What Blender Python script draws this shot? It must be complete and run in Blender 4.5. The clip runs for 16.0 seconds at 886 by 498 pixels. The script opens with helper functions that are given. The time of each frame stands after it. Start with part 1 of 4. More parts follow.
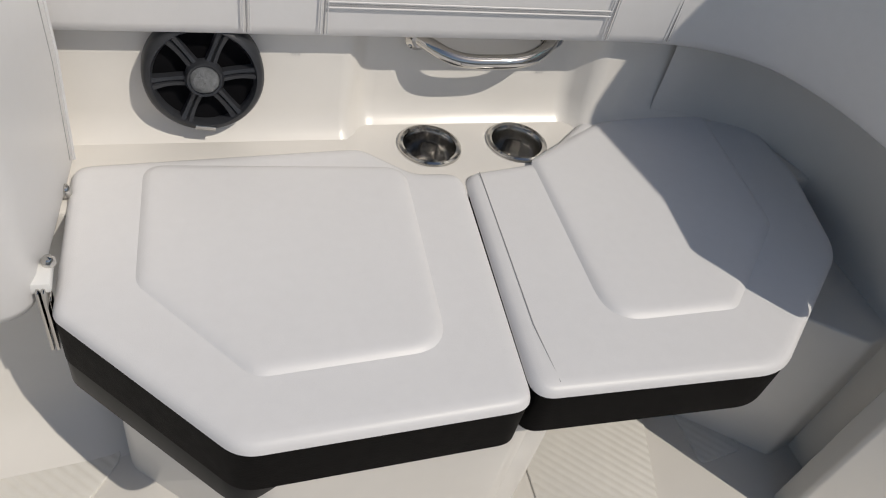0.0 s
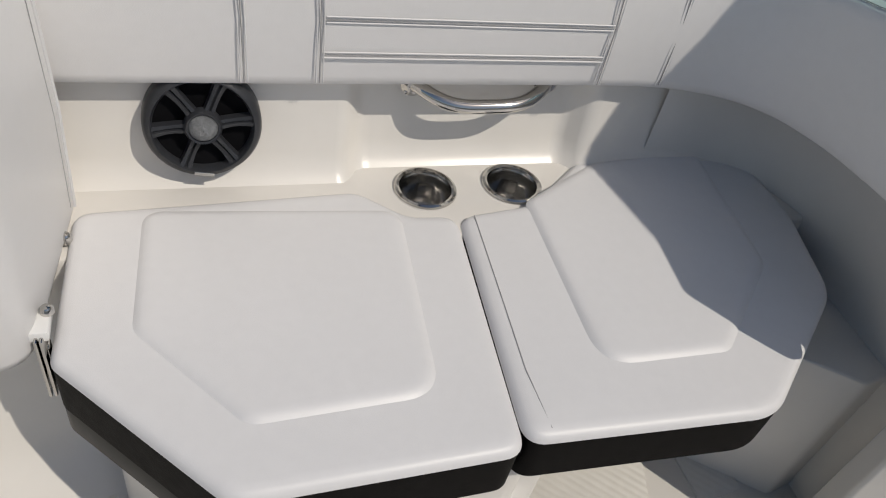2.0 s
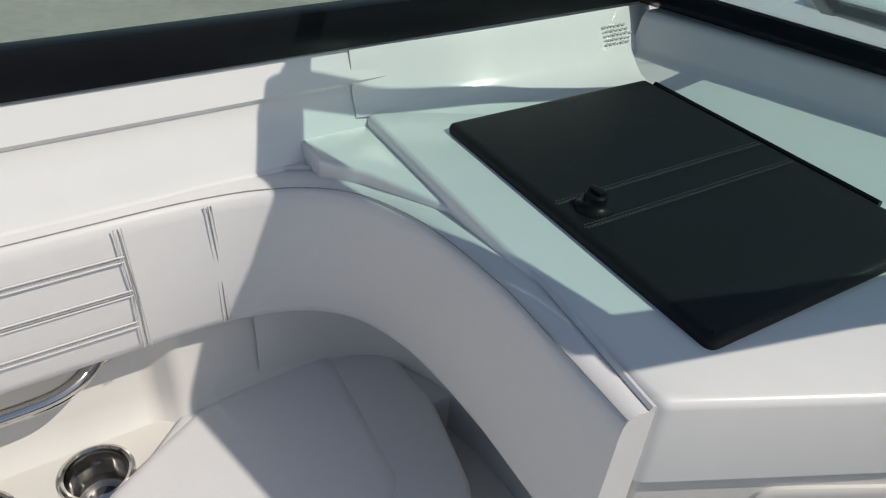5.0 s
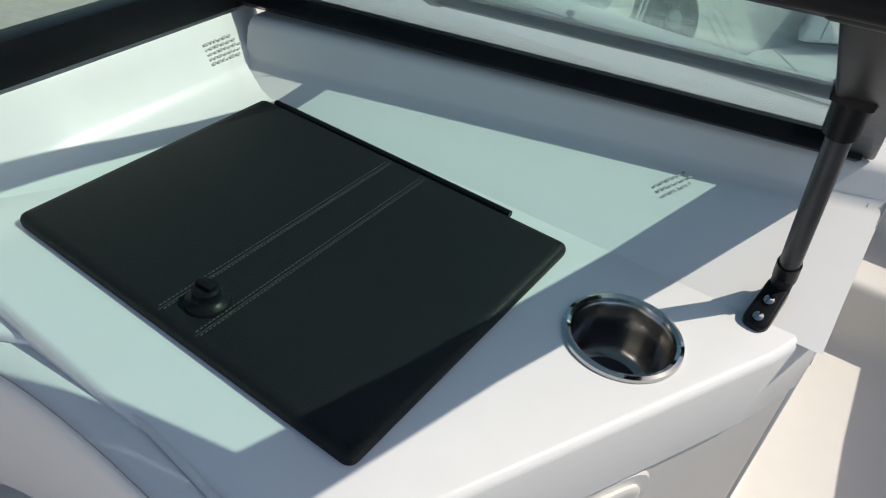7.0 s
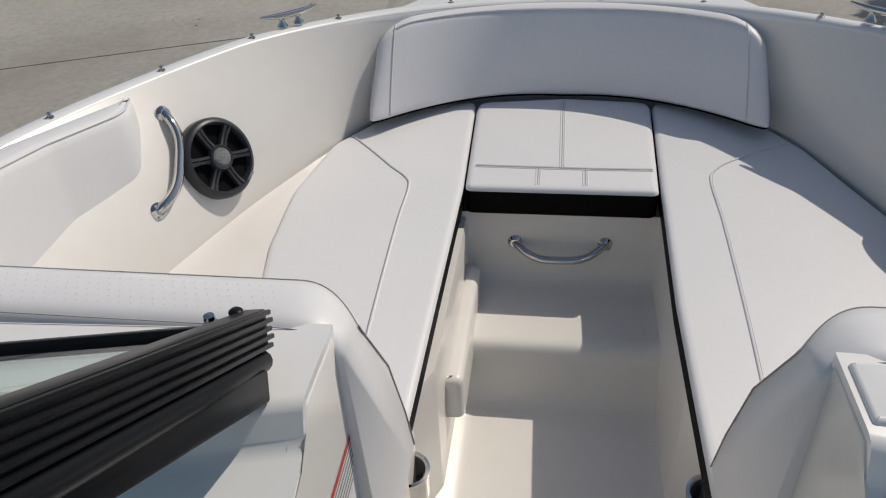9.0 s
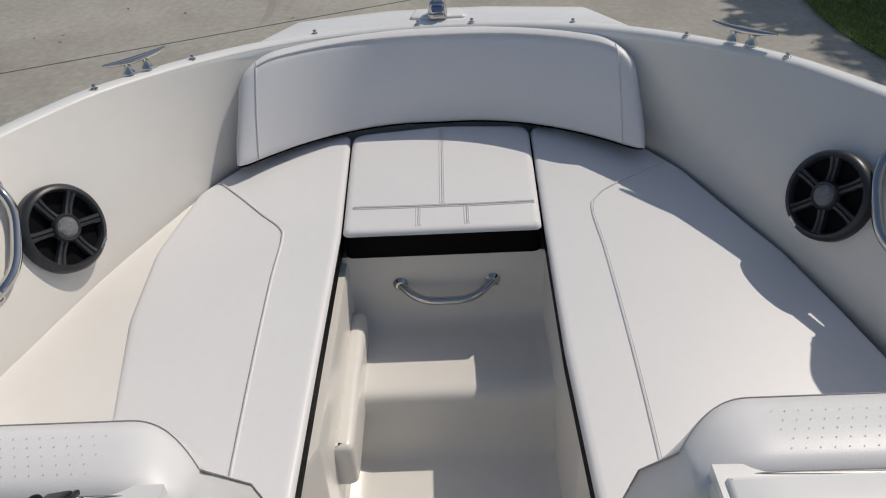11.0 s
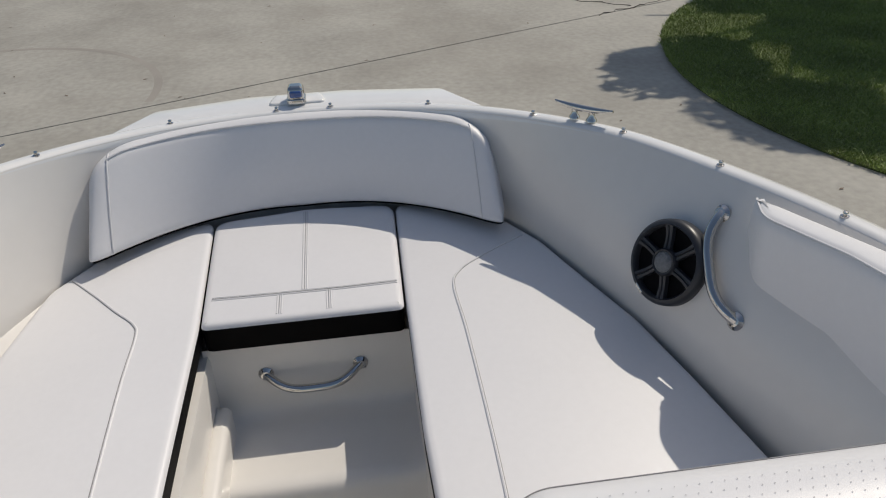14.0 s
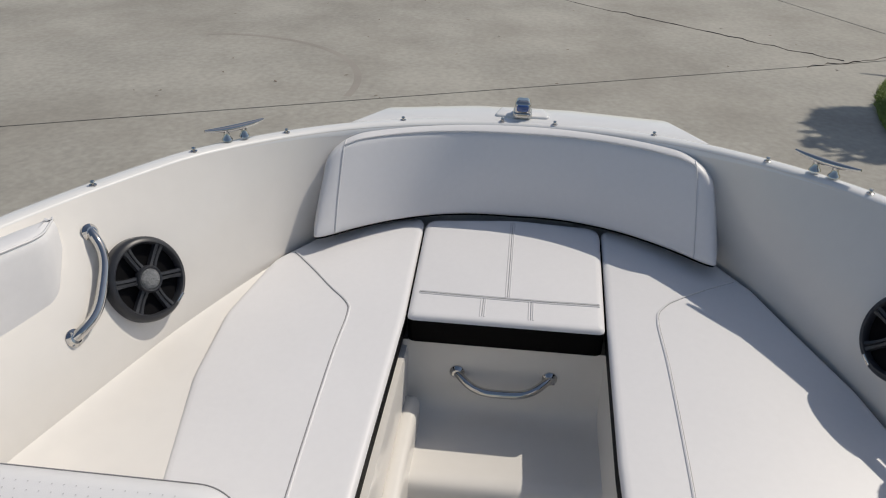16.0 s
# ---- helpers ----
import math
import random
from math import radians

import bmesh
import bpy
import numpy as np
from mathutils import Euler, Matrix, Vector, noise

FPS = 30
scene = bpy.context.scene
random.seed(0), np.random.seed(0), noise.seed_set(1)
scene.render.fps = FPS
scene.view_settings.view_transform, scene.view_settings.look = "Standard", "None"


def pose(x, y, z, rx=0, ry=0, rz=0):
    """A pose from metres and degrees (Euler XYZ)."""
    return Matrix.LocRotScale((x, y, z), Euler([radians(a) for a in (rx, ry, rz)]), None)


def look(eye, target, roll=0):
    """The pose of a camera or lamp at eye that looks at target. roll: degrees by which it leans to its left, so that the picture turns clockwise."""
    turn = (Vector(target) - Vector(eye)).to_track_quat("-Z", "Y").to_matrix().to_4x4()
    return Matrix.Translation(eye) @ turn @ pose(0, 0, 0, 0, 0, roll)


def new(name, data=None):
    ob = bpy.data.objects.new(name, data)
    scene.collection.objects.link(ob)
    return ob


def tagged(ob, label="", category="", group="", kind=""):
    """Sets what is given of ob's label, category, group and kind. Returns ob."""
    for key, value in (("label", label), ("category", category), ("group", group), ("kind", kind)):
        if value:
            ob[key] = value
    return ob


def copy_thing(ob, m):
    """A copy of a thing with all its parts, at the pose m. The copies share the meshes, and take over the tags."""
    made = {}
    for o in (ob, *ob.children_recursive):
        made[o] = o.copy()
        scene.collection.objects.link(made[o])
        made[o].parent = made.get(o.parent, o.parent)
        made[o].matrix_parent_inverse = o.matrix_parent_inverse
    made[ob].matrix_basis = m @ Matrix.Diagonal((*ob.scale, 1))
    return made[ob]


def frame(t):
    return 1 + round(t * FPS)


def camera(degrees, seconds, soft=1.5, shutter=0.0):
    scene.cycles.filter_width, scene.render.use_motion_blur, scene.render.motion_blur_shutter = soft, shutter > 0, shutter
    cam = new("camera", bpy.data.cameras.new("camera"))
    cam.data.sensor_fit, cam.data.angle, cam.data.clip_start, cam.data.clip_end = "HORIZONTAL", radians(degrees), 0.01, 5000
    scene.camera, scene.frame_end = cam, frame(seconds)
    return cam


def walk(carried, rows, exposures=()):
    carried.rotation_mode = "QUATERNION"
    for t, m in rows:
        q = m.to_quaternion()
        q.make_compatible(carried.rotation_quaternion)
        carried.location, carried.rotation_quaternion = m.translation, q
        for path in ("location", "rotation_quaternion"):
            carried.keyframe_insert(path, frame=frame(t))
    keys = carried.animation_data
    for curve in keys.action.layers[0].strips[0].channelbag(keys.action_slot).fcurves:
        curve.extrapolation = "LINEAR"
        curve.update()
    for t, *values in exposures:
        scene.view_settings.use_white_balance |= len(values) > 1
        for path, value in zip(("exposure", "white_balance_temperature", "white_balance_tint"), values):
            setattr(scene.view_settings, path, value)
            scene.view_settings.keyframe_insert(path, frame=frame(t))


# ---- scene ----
cam = camera(60.7, 16.0, soft=1.1)
PATH = [
    (0, (0.174, 0.217, 1.412), (0.789, 1.506, 0.012), 14.5),
    (0.5, (0.188, 0.206, 1.423), (0.782, 1.532, 0.048), 12.1),
    (1, (0.188, 0.202, 1.417), (0.747, 1.516, 0.016), 10.9),
    (1.5, (0.187, 0.202, 1.42), (0.744, 1.534, 0.036), 11.9),
    (2, (0.191, 0.223, 1.444), (0.789, 1.563, 0.085), 13.3),
    (2.5, (0.219, 0.287, 1.479), (0.824, 1.553, 0.054), 11.4),
    (3, (0.248, 0.305, 1.481), (0.929, 1.56, 0.081), 10.7),
    (3.5, (0.364, 0.312, 1.506), (1.016, 1.611, 0.131), 10.3),
    (4, (0.464, 0.296, 1.541), (1.081, 1.684, 0.24), 9.0),
    (4.5, (0.602, 0.285, 1.578), (1.338, 1.693, 0.363), 6.2),
    (4.7, (0.631, 0.295, 1.587), (1.46, 1.676, 0.401), 5.4),
    (6.8, (0.86, 0.389, 1.632), (2.24, 1.156, 0.405), 8.2),
    (7, (0.890, 0.369, 1.668), (2.262, 1.113, 0.421), 7.6),
    (7.4, (0.972, 0.221, 1.705), (2.346, 1.089, 0.541), 2.1),
    (7.7, (1.045, 0.103, 1.745), (2.414, 1.020, 0.614), -2.7),
    (7.8, (1.070, 0.084, 1.752), (2.464, 0.975, 0.628), -3.1),
    (8, (1.107, 0.053, 1.775), (2.552, 0.862, 0.658), -3.6),
    (8.3, (1.177, 0.042, 1.779), (2.705, 0.708, 0.670), -3.8),
    (8.5, (1.223, 0.042, 1.782), (2.789, 0.594, 0.668), -3.6),
    (9, (1.332, 0.03, 1.813), (2.953, 0.309, 0.675), -3.3),
    (9.5, (1.426, 0.037, 1.841), (3.05, 0.11, 0.676), -3.3),
    (9.7, (1.457, 0.036, 1.856), (3.071, 0.075, 0.676), -3.4),
    (11.8, (1.502, -0.07, 1.884), (3.148, -0.032, 0.749), -2.7),
    (12, (1.503, -0.073, 1.889), (3.168, -0.052, 0.781), -2.4),
    (12.5, (1.511, -0.104, 1.896), (3.2, -0.119, 0.825), -3.5),
    (13, (1.51, -0.164, 1.897), (3.203, -0.281, 0.839), -4.3),
    (13.5, (1.5, -0.193, 1.897), (3.185, -0.414, 0.843), -3.5),
    (14, (1.514, -0.172, 1.909), (3.213, -0.372, 0.873), -2.2),
    (14.5, (1.532, -0.136, 1.915), (3.253, -0.261, 0.905), -0.9),
    (15, (1.538, -0.104, 1.921), (3.275, -0.119, 0.929), -0.3),
    (15.5, (1.507, -0.032, 1.927), (3.247, 0.069, 0.946), 0.7),
    (16, (1.487, 0.005, 1.912), (3.217, 0.184, 0.925), 1.2),
]
walk(cam, [(t, look(eye, target, roll)) for t, eye, target, roll in PATH], [(0, -0.44, 6900, 10), (3.2, -0.44, 6900, 10), (4.7, -0.22, 6900, 10), (7.0, 0.17, 6900, 10), (8.4, -0.05, 6900, 10), (9.0, -0.26, 6980, 10), (12.0, -0.26, 6980, 10), (13.5, -0.18, 7000, 10), (16.0, -0.18, 6960, 10)])

# ---------------------------------------------------------------- light
SUN = Vector((0.505, -0.645, 1.0)).normalized()
world = bpy.data.worlds.new("sky")
scene.world = world
world.use_nodes = True
wn = world.node_tree
sky = wn.nodes.new("ShaderNodeTexSky")
sky.sky_type = "NISHITA"
sky.sun_disc = False
sky.sun_elevation = math.asin(SUN.z)
sky.sun_rotation = math.atan2(SUN.x, SUN.y)
wn.links.new(sky.outputs[0], wn.nodes["Background"].inputs[0])
wn.nodes["Background"].inputs[1].default_value = 0.096
sun_data = bpy.data.lights.new("sun", "SUN")
sun_data.energy = 3.1
sun_data.angle = radians(0.55)
sun_data.color = (1.0, 0.955, 0.89)
new("sun", sun_data).matrix_world = look(SUN * 30, (0, 0, 0))


# ---------------------------------------------------------------- materials
def material(name, colour, rough=0.5, metal=0.0, coat=0.0, vary=0.06, scale=6.0, grain=0.0, grain_scale=400.0, stain=0.0, stain_colour=(0.3, 0.27, 0.22), fine=60.0, spec=0.5):
    """Principled surface with broad and fine colour variation, optional grain relief and stains."""
    m = bpy.data.materials.new(name)
    m.use_nodes = True
    nt = m.node_tree
    bs = nt.nodes["Principled BSDF"]
    bs.inputs["Roughness"].default_value = rough
    bs.inputs["Metallic"].default_value = metal
    bs.inputs["Specular IOR Level"].default_value = spec
    bs.inputs["Coat Weight"].default_value = coat
    bs.inputs["Coat Roughness"].default_value = 0.08
    co = nt.nodes.new("ShaderNodeTexCoord")
    broad = nt.nodes.new("ShaderNodeTexNoise")
    broad.inputs["Scale"].default_value = scale
    broad.inputs["Detail"].default_value = 5
    small = nt.nodes.new("ShaderNodeTexNoise")
    small.inputs["Scale"].default_value = fine
    small.inputs["Detail"].default_value = 4
    for n in (broad, small):
        nt.links.new(co.outputs["Object"], n.inputs["Vector"])
    add = nt.nodes.new("ShaderNodeMath")
    add.operation = "ADD"
    nt.links.new(broad.outputs[0], add.inputs[0])
    nt.links.new(small.outputs[0], add.inputs[1])
    ramp = nt.nodes.new("ShaderNodeMapRange")
    ramp.inputs["From Min"].default_value, ramp.inputs["From Max"].default_value = 0.6, 1.4
    nt.links.new(add.outputs[0], ramp.inputs["Value"])
    mix = nt.nodes.new("ShaderNodeMix")
    mix.data_type = "RGBA"
    mix.inputs["A"].default_value = (*[c * (1 - vary) for c in colour], 1)
    mix.inputs["B"].default_value = (*[min(1, c * (1 + vary)) for c in colour], 1)
    nt.links.new(ramp.outputs[0], mix.inputs["Factor"])
    out = mix.outputs["Result"]
    if stain:
        st = nt.nodes.new("ShaderNodeTexNoise")
        st.inputs["Scale"].default_value = scale * 0.35
        st.inputs["Detail"].default_value = 8
        st.inputs["Roughness"].default_value = 0.65
        nt.links.new(co.outputs["Object"], st.inputs["Vector"])
        mr = nt.nodes.new("ShaderNodeMapRange")
        mr.inputs["From Min"].default_value, mr.inputs["From Max"].default_value = 0.5, 0.75
        mr.inputs["To Max"].default_value = stain
        nt.links.new(st.outputs[0], mr.inputs["Value"])
        mx = nt.nodes.new("ShaderNodeMix")
        mx.data_type = "RGBA"
        mx.inputs["B"].default_value = (*stain_colour, 1)
        nt.links.new(mr.outputs[0], mx.inputs["Factor"])
        nt.links.new(out, mx.inputs["A"])
        out = mx.outputs["Result"]
    nt.links.new(out, bs.inputs["Base Color"])
    rr = nt.nodes.new("ShaderNodeMapRange")
    rr.inputs["To Min"].default_value, rr.inputs["To Max"].default_value = rough * 0.85, min(1, rough * 1.15)
    nt.links.new(small.outputs[0], rr.inputs["Value"])
    nt.links.new(rr.outputs[0], bs.inputs["Roughness"])
    if grain:
        vo = nt.nodes.new("ShaderNodeTexVoronoi")
        vo.inputs["Scale"].default_value = grain_scale
        nt.links.new(co.outputs["Object"], vo.inputs["Vector"])
        sm = nt.nodes.new("ShaderNodeMath")
        sm.operation = "MULTIPLY_ADD"
        sm.inputs[1].default_value = 3.0
        nt.links.new(broad.outputs[0], sm.inputs[0])
        nt.links.new(vo.outputs["Distance"], sm.inputs[2])
        bump = nt.nodes.new("ShaderNodeBump")
        bump.inputs["Strength"].default_value = grain
        bump.inputs["Distance"].default_value = 0.002
        nt.links.new(sm.outputs[0], bump.inputs["Height"])
        nt.links.new(bump.outputs[0], bs.inputs["Normal"])
    return m


VINYL = material("white_vinyl", (0.73, 0.725, 0.73), 0.42, vary=0.02, scale=5, grain=0.07, grain_scale=800)
VINYL_SIDE = material("white_vinyl_bolster", (0.73, 0.72, 0.715), 0.4, vary=0.02, scale=4, grain=0.07, grain_scale=800)
BLACK_VINYL = material("black_vinyl", (0.005, 0.0045, 0.0045), 0.55, vary=0.15, spec=0.045, grain=0.1, grain_scale=420)
LEATHER = material("black_leather", (0.011, 0.0125, 0.0125), 0.45, spec=0.2, vary=0.12, grain=0.22, grain_scale=600)
GEL = material("cream_gelcoat", (0.725, 0.70, 0.66), 0.32, coat=0.3, vary=0.02, scale=3, fine=25)
GEL_WHITE = material("white_gelcoat", (0.79, 0.785, 0.77), 0.24, coat=0.5, vary=0.02, scale=3, fine=25)
STITCH = material("grey_thread", (0.33, 0.325, 0.325), 0.8, vary=0.2)
WELT = material("vinyl_welt", (0.66, 0.655, 0.66), 0.45, vary=0.03)
STEEL = material("polished_steel", (0.56, 0.545, 0.52), 0.07, metal=1, vary=0.05, scale=20)
BRUSHED = material("brushed_steel", (0.50, 0.49, 0.475), 0.2, metal=1, vary=0.1, scale=40)
BLACK_METAL = material("black_anodised_metal", (0.007, 0.008, 0.010), 0.32, spec=0.13, vary=0.15, scale=20)
BLACK_PLASTIC = material("black_plastic", (0.008, 0.009, 0.010), 0.36, spec=0.15, vary=0.15, scale=20)
GREY_PLASTIC = material("dark_grey_plastic", (0.03, 0.032, 0.037), 0.38, spec=0.4, vary=0.15, scale=20)
DOME = material("grey_mesh_dome", (0.24, 0.25, 0.26), 0.45, metal=0.4, vary=0.3, scale=200, grain=0.8, grain_scale=900)
CONE = material("speaker_cone", (0.004, 0.004, 0.005), 0.75, spec=0.1, vary=0.2)
NONSKID = material("nonskid_sole", (0.72, 0.70, 0.655), 0.5, vary=0.05)


def ribbed(m, scale, strength):
    """Fine diagonal ribs as surface relief."""
    nt = m.node_tree
    co = nt.nodes.new("ShaderNodeTexCoord")
    wv = nt.nodes.new("ShaderNodeTexWave")
    wv.bands_direction = "DIAGONAL"
    wv.inputs["Scale"].default_value = scale
    wv.inputs["Distortion"].default_value = 0.3
    bump = nt.nodes.new("ShaderNodeBump")
    bump.inputs["Strength"].default_value = strength
    bump.inputs["Distance"].default_value = 0.002
    nt.links.new(co.outputs["Object"], wv.inputs["Vector"])
    nt.links.new(wv.outputs["Fac"], bump.inputs["Height"])
    nt.links.new(bump.outputs[0], nt.nodes["Principled BSDF"].inputs["Normal"])


ribbed(NONSKID, 30.0, 0.5)
RED = material("red_print", (0.55, 0.05, 0.04), 0.5)
YELLOW = material("yellow_print", (0.8, 0.62, 0.02), 0.5)
INK = material("black_print", (0.05, 0.05, 0.05), 0.5)
SHEET = material("label_sheet", (0.76, 0.76, 0.75), 0.4)
LID_THREAD = material("charcoal_thread", (0.075, 0.075, 0.078), 0.7)
PRINT_AND_SHADOW = material("faded_print_and_shadow", (0.40, 0.41, 0.40), 0.5)
GREY_INK = material("grey_print", (0.22, 0.23, 0.23), 0.5)
PERF = material("vinyl_perforation", (0.5, 0.495, 0.5), 0.7, vary=0.1)
BLUE_LENS = material("blue_lens", (0.03, 0.08, 0.25), 0.1, coat=1)
CONCRETE = material("concrete", (0.355, 0.34, 0.30), 0.85, vary=0.22, scale=0.8, grain=0.25, grain_scale=90, stain=0.7, stain_colour=(0.2, 0.18, 0.15), fine=14)
JOINT = material("joint_filler", (0.06, 0.05, 0.045), 0.9, vary=0.3)
SOIL = material("lawn_soil", (0.09, 0.11, 0.035), 0.95, vary=0.3, scale=3)
GRASS = material("grass_blades", (0.20, 0.26, 0.06), 0.6, vary=0.5, scale=1.2)
LEAF = material("tree_leaves", (0.05, 0.1, 0.02), 0.6, vary=0.3)
BARK = material("tree_bark", (0.16, 0.12, 0.09), 0.9, vary=0.3)


def glass_material():
    m = bpy.data.materials.new("green_tinted_glass")
    m.use_nodes = True
    nt = m.node_tree
    nt.nodes.remove(nt.nodes["Principled BSDF"])
    tr = nt.nodes.new("ShaderNodeBsdfTransparent")
    tr.inputs[0].default_value = (0.875, 0.965, 0.945, 1)
    gl = nt.nodes.new("ShaderNodeBsdfGlossy")
    gl.inputs["Roughness"].default_value = 0.02
    lw = nt.nodes.new("ShaderNodeLayerWeight")
    lw.inputs["Blend"].default_value = 0.5
    pw = nt.nodes.new("ShaderNodeMath")
    pw.operation = "POWER"
    pw.inputs[1].default_value = 5.0
    nt.links.new(lw.outputs["Facing"], pw.inputs[0])
    fr = nt.nodes.new("ShaderNodeMath")
    fr.operation = "MULTIPLY_ADD"
    fr.inputs[1].default_value, fr.inputs[2].default_value = 0.6, 0.03
    nt.links.new(pw.outputs[0], fr.inputs[0])
    mx = nt.nodes.new("ShaderNodeMixShader")
    nt.links.new(fr.outputs[0], mx.inputs[0])
    nt.links.new(tr.outputs[0], mx.inputs[1])
    nt.links.new(gl.outputs[0], mx.inputs[2])
    nt.links.new(mx.outputs[0], nt.nodes["Material Output"].inputs[0])
    return m


GLASS = glass_material()


# ---------------------------------------------------------------- builders
def mesh_ob(name, bm, mat, smooth=True, angle=40):
    bmesh.ops.recalc_face_normals(bm, faces=bm.faces)
    if smooth:
        for f in bm.faces:
            f.smooth = True
        for e in bm.edges:
            if len(e.link_faces) == 2 and e.calc_face_angle(0) > radians(angle):
                e.smooth = False
    me = bpy.data.meshes.new(name)
    bm.to_mesh(me)
    bm.free()
    me.materials.append(mat)
    return new(name, me)


def part(name, bm, mat, parent, label="", smooth=True, angle=40):
    ob = mesh_ob(name, bm, mat, smooth, angle)
    ob.parent = parent
    return tagged(ob, label)


def thing(name, label, category, at=(0, 0, 0), group="", kind=""):
    ob = new(name)
    ob.empty_display_size = 0.05
    ob.location = at
    return tagged(ob, label, category, group, kind)


def settle(ob, m):
    """Places a thing built round its origin."""
    ob.matrix_basis = m
    return ob


def round_poly(pts, seg=6):
    """Outline from (x, y, radius) corners."""
    out = []
    n = len(pts)
    for i in range(n):
        p, a, b = Vector(pts[i][:2]), Vector(pts[i - 1][:2]), Vector(pts[(i + 1) % n][:2])
        r = pts[i][2]
        u, v = (a - p).normalized(), (b - p).normalized()
        ang = u.angle(v)
        if r <= 0 or ang > 3.1:
            out.append(p)
            continue
        d = min(r / math.tan(ang / 2), 0.48 * (a - p).length, 0.48 * (b - p).length)
        s, e = p + u * d, p + v * d
        for k in range(seg + 1):
            t = k / seg
            out.append(s * (1 - t) ** 2 + p * 2 * t * (1 - t) + e * t * t)
    return out


def resample(pts, step):
    out = []
    n = len(pts)
    for i in range(n):
        a, b = pts[i], pts[(i + 1) % n]
        k = max(1, int((b - a).length / step))
        out += [a.lerp(b, j / k) for j in range(k)]
    return out


def area2(pts):
    return sum(pts[i].x * pts[(i + 1) % len(pts)].y - pts[(i + 1) % len(pts)].x * pts[i].y for i in range(len(pts)))


def inset(pts, d):
    n = len(pts)
    s = 1 if area2(pts) > 0 else -1
    out = []
    for i in range(n):
        a, p, b = pts[i - 1], pts[i], pts[(i + 1) % n]
        u, v = (p - a).normalized(), (b - p).normalized()
        n1, n2 = Vector((-u.y, u.x)) * s, Vector((-v.y, v.x)) * s
        m = (n1 + n2)
        m = m / max(0.5, m.length_squared / 2) if m.length > 1e-6 else n1
        out.append(p + m * d)
    return out


def rings(outline, steps, holes=(), zf=None, close_bottom=True, bm=None):
    """Stacked loops of one outline: steps of (inset, z); the last is filled (with round holes), the first too if wanted."""
    bm = bm or bmesh.new()
    loops = []
    for d, z in steps:
        q = inset(outline, d) if d else outline
        loops.append([bm.verts.new((p.x, p.y, z + (zf(p.x, p.y) if zf else 0))) for p in q])
    n = len(outline)
    for a, b in zip(loops, loops[1:]):
        for i in range(n):
            bm.faces.new((a[i], a[(i + 1) % n], b[(i + 1) % n], b[i]))
    z = steps[-1][1]
    edges = [bm.edges.get((loops[-1][i], loops[-1][(i + 1) % n])) for i in range(n)]
    if holes:
        for hx, hy, hr in holes:
            vs = [bm.verts.new((hx + hr * math.cos(k * math.tau / 40), hy + hr * math.sin(k * math.tau / 40), z)) for k in range(40)]
            edges += [bm.edges.new((vs[k], vs[(k + 1) % 40])) for k in range(40)]
        bmesh.ops.triangle_fill(bm, use_beauty=True, edges=edges)
    else:
        bmesh.ops.triangle_fill(bm, use_beauty=True, edges=edges)
    if close_bottom:
        bm.faces.new(loops[0])
    return bm


def prism(outline, z0, z1, bevel=0.006, holes=(), zf=None):
    b = bevel
    return rings(outline, [(0, z0), (0, z1 - b), (b * 0.12, z1 - b * 0.6), (b * 0.4, z1 - b * 0.2), (b, z1)], holes, zf)


def box(x0, x1, y0, y1, z0, z1, bevel=0.004, seg=2):
    bm = bmesh.new()
    bmesh.ops.create_cube(bm, size=1, matrix=Matrix.Translation(((x0 + x1) / 2, (y0 + y1) / 2, (z0 + z1) / 2)) @ Matrix.Diagonal((x1 - x0, y1 - y0, z1 - z0, 1)))
    if bevel:
        bmesh.ops.bevel(bm, geom=bm.edges[:], offset=bevel, segments=seg, affect="EDGES", profile=0.5)
    return bm


def lathe(profile, seg=40, bm=None, close=False):
    bm = bm or bmesh.new()
    loops = []
    for r, z in profile:
        loops.append([bm.verts.new((r * math.cos(k * math.tau / seg), r * math.sin(k * math.tau / seg), z)) for k in range(seg)])
    for a, b in zip(loops, loops[1:]):
        for i in range(seg):
            bm.faces.new((a[i], a[(i + 1) % seg], b[(i + 1) % seg], b[i]))
    if close:
        bm.faces.new(loops[0])
        bm.faces.new(loops[-1])
    return bm


def tube(points, r, seg=8, bm=None, flat=1.0):
    """A round bar swept along points, with end caps."""
    bm = bm or bmesh.new()
    pts = [Vector(p) for p in points]
    up = None
    loops = []
    for i, p in enumerate(pts):
        d = (pts[min(i + 1, len(pts) - 1)] - pts[max(i - 1, 0)]).normalized()
        if up is None:
            up = d.orthogonal().normalized()
        up = (up - d * up.dot(d)).normalized()
        side = d.cross(up)
        rr = r[i] if isinstance(r, (list, tuple)) else r
        loops.append([bm.verts.new(p + (up * math.cos(k * math.tau / seg) * flat + side * math.sin(k * math.tau / seg)) * rr) for k in range(seg)])
    for a, b in zip(loops, loops[1:]):
        for i in range(seg):
            bm.faces.new((a[i], a[(i + 1) % seg], b[(i + 1) % seg], b[i]))
    bm.faces.new(loops[0])
    bm.faces.new(loops[-1])
    return bm


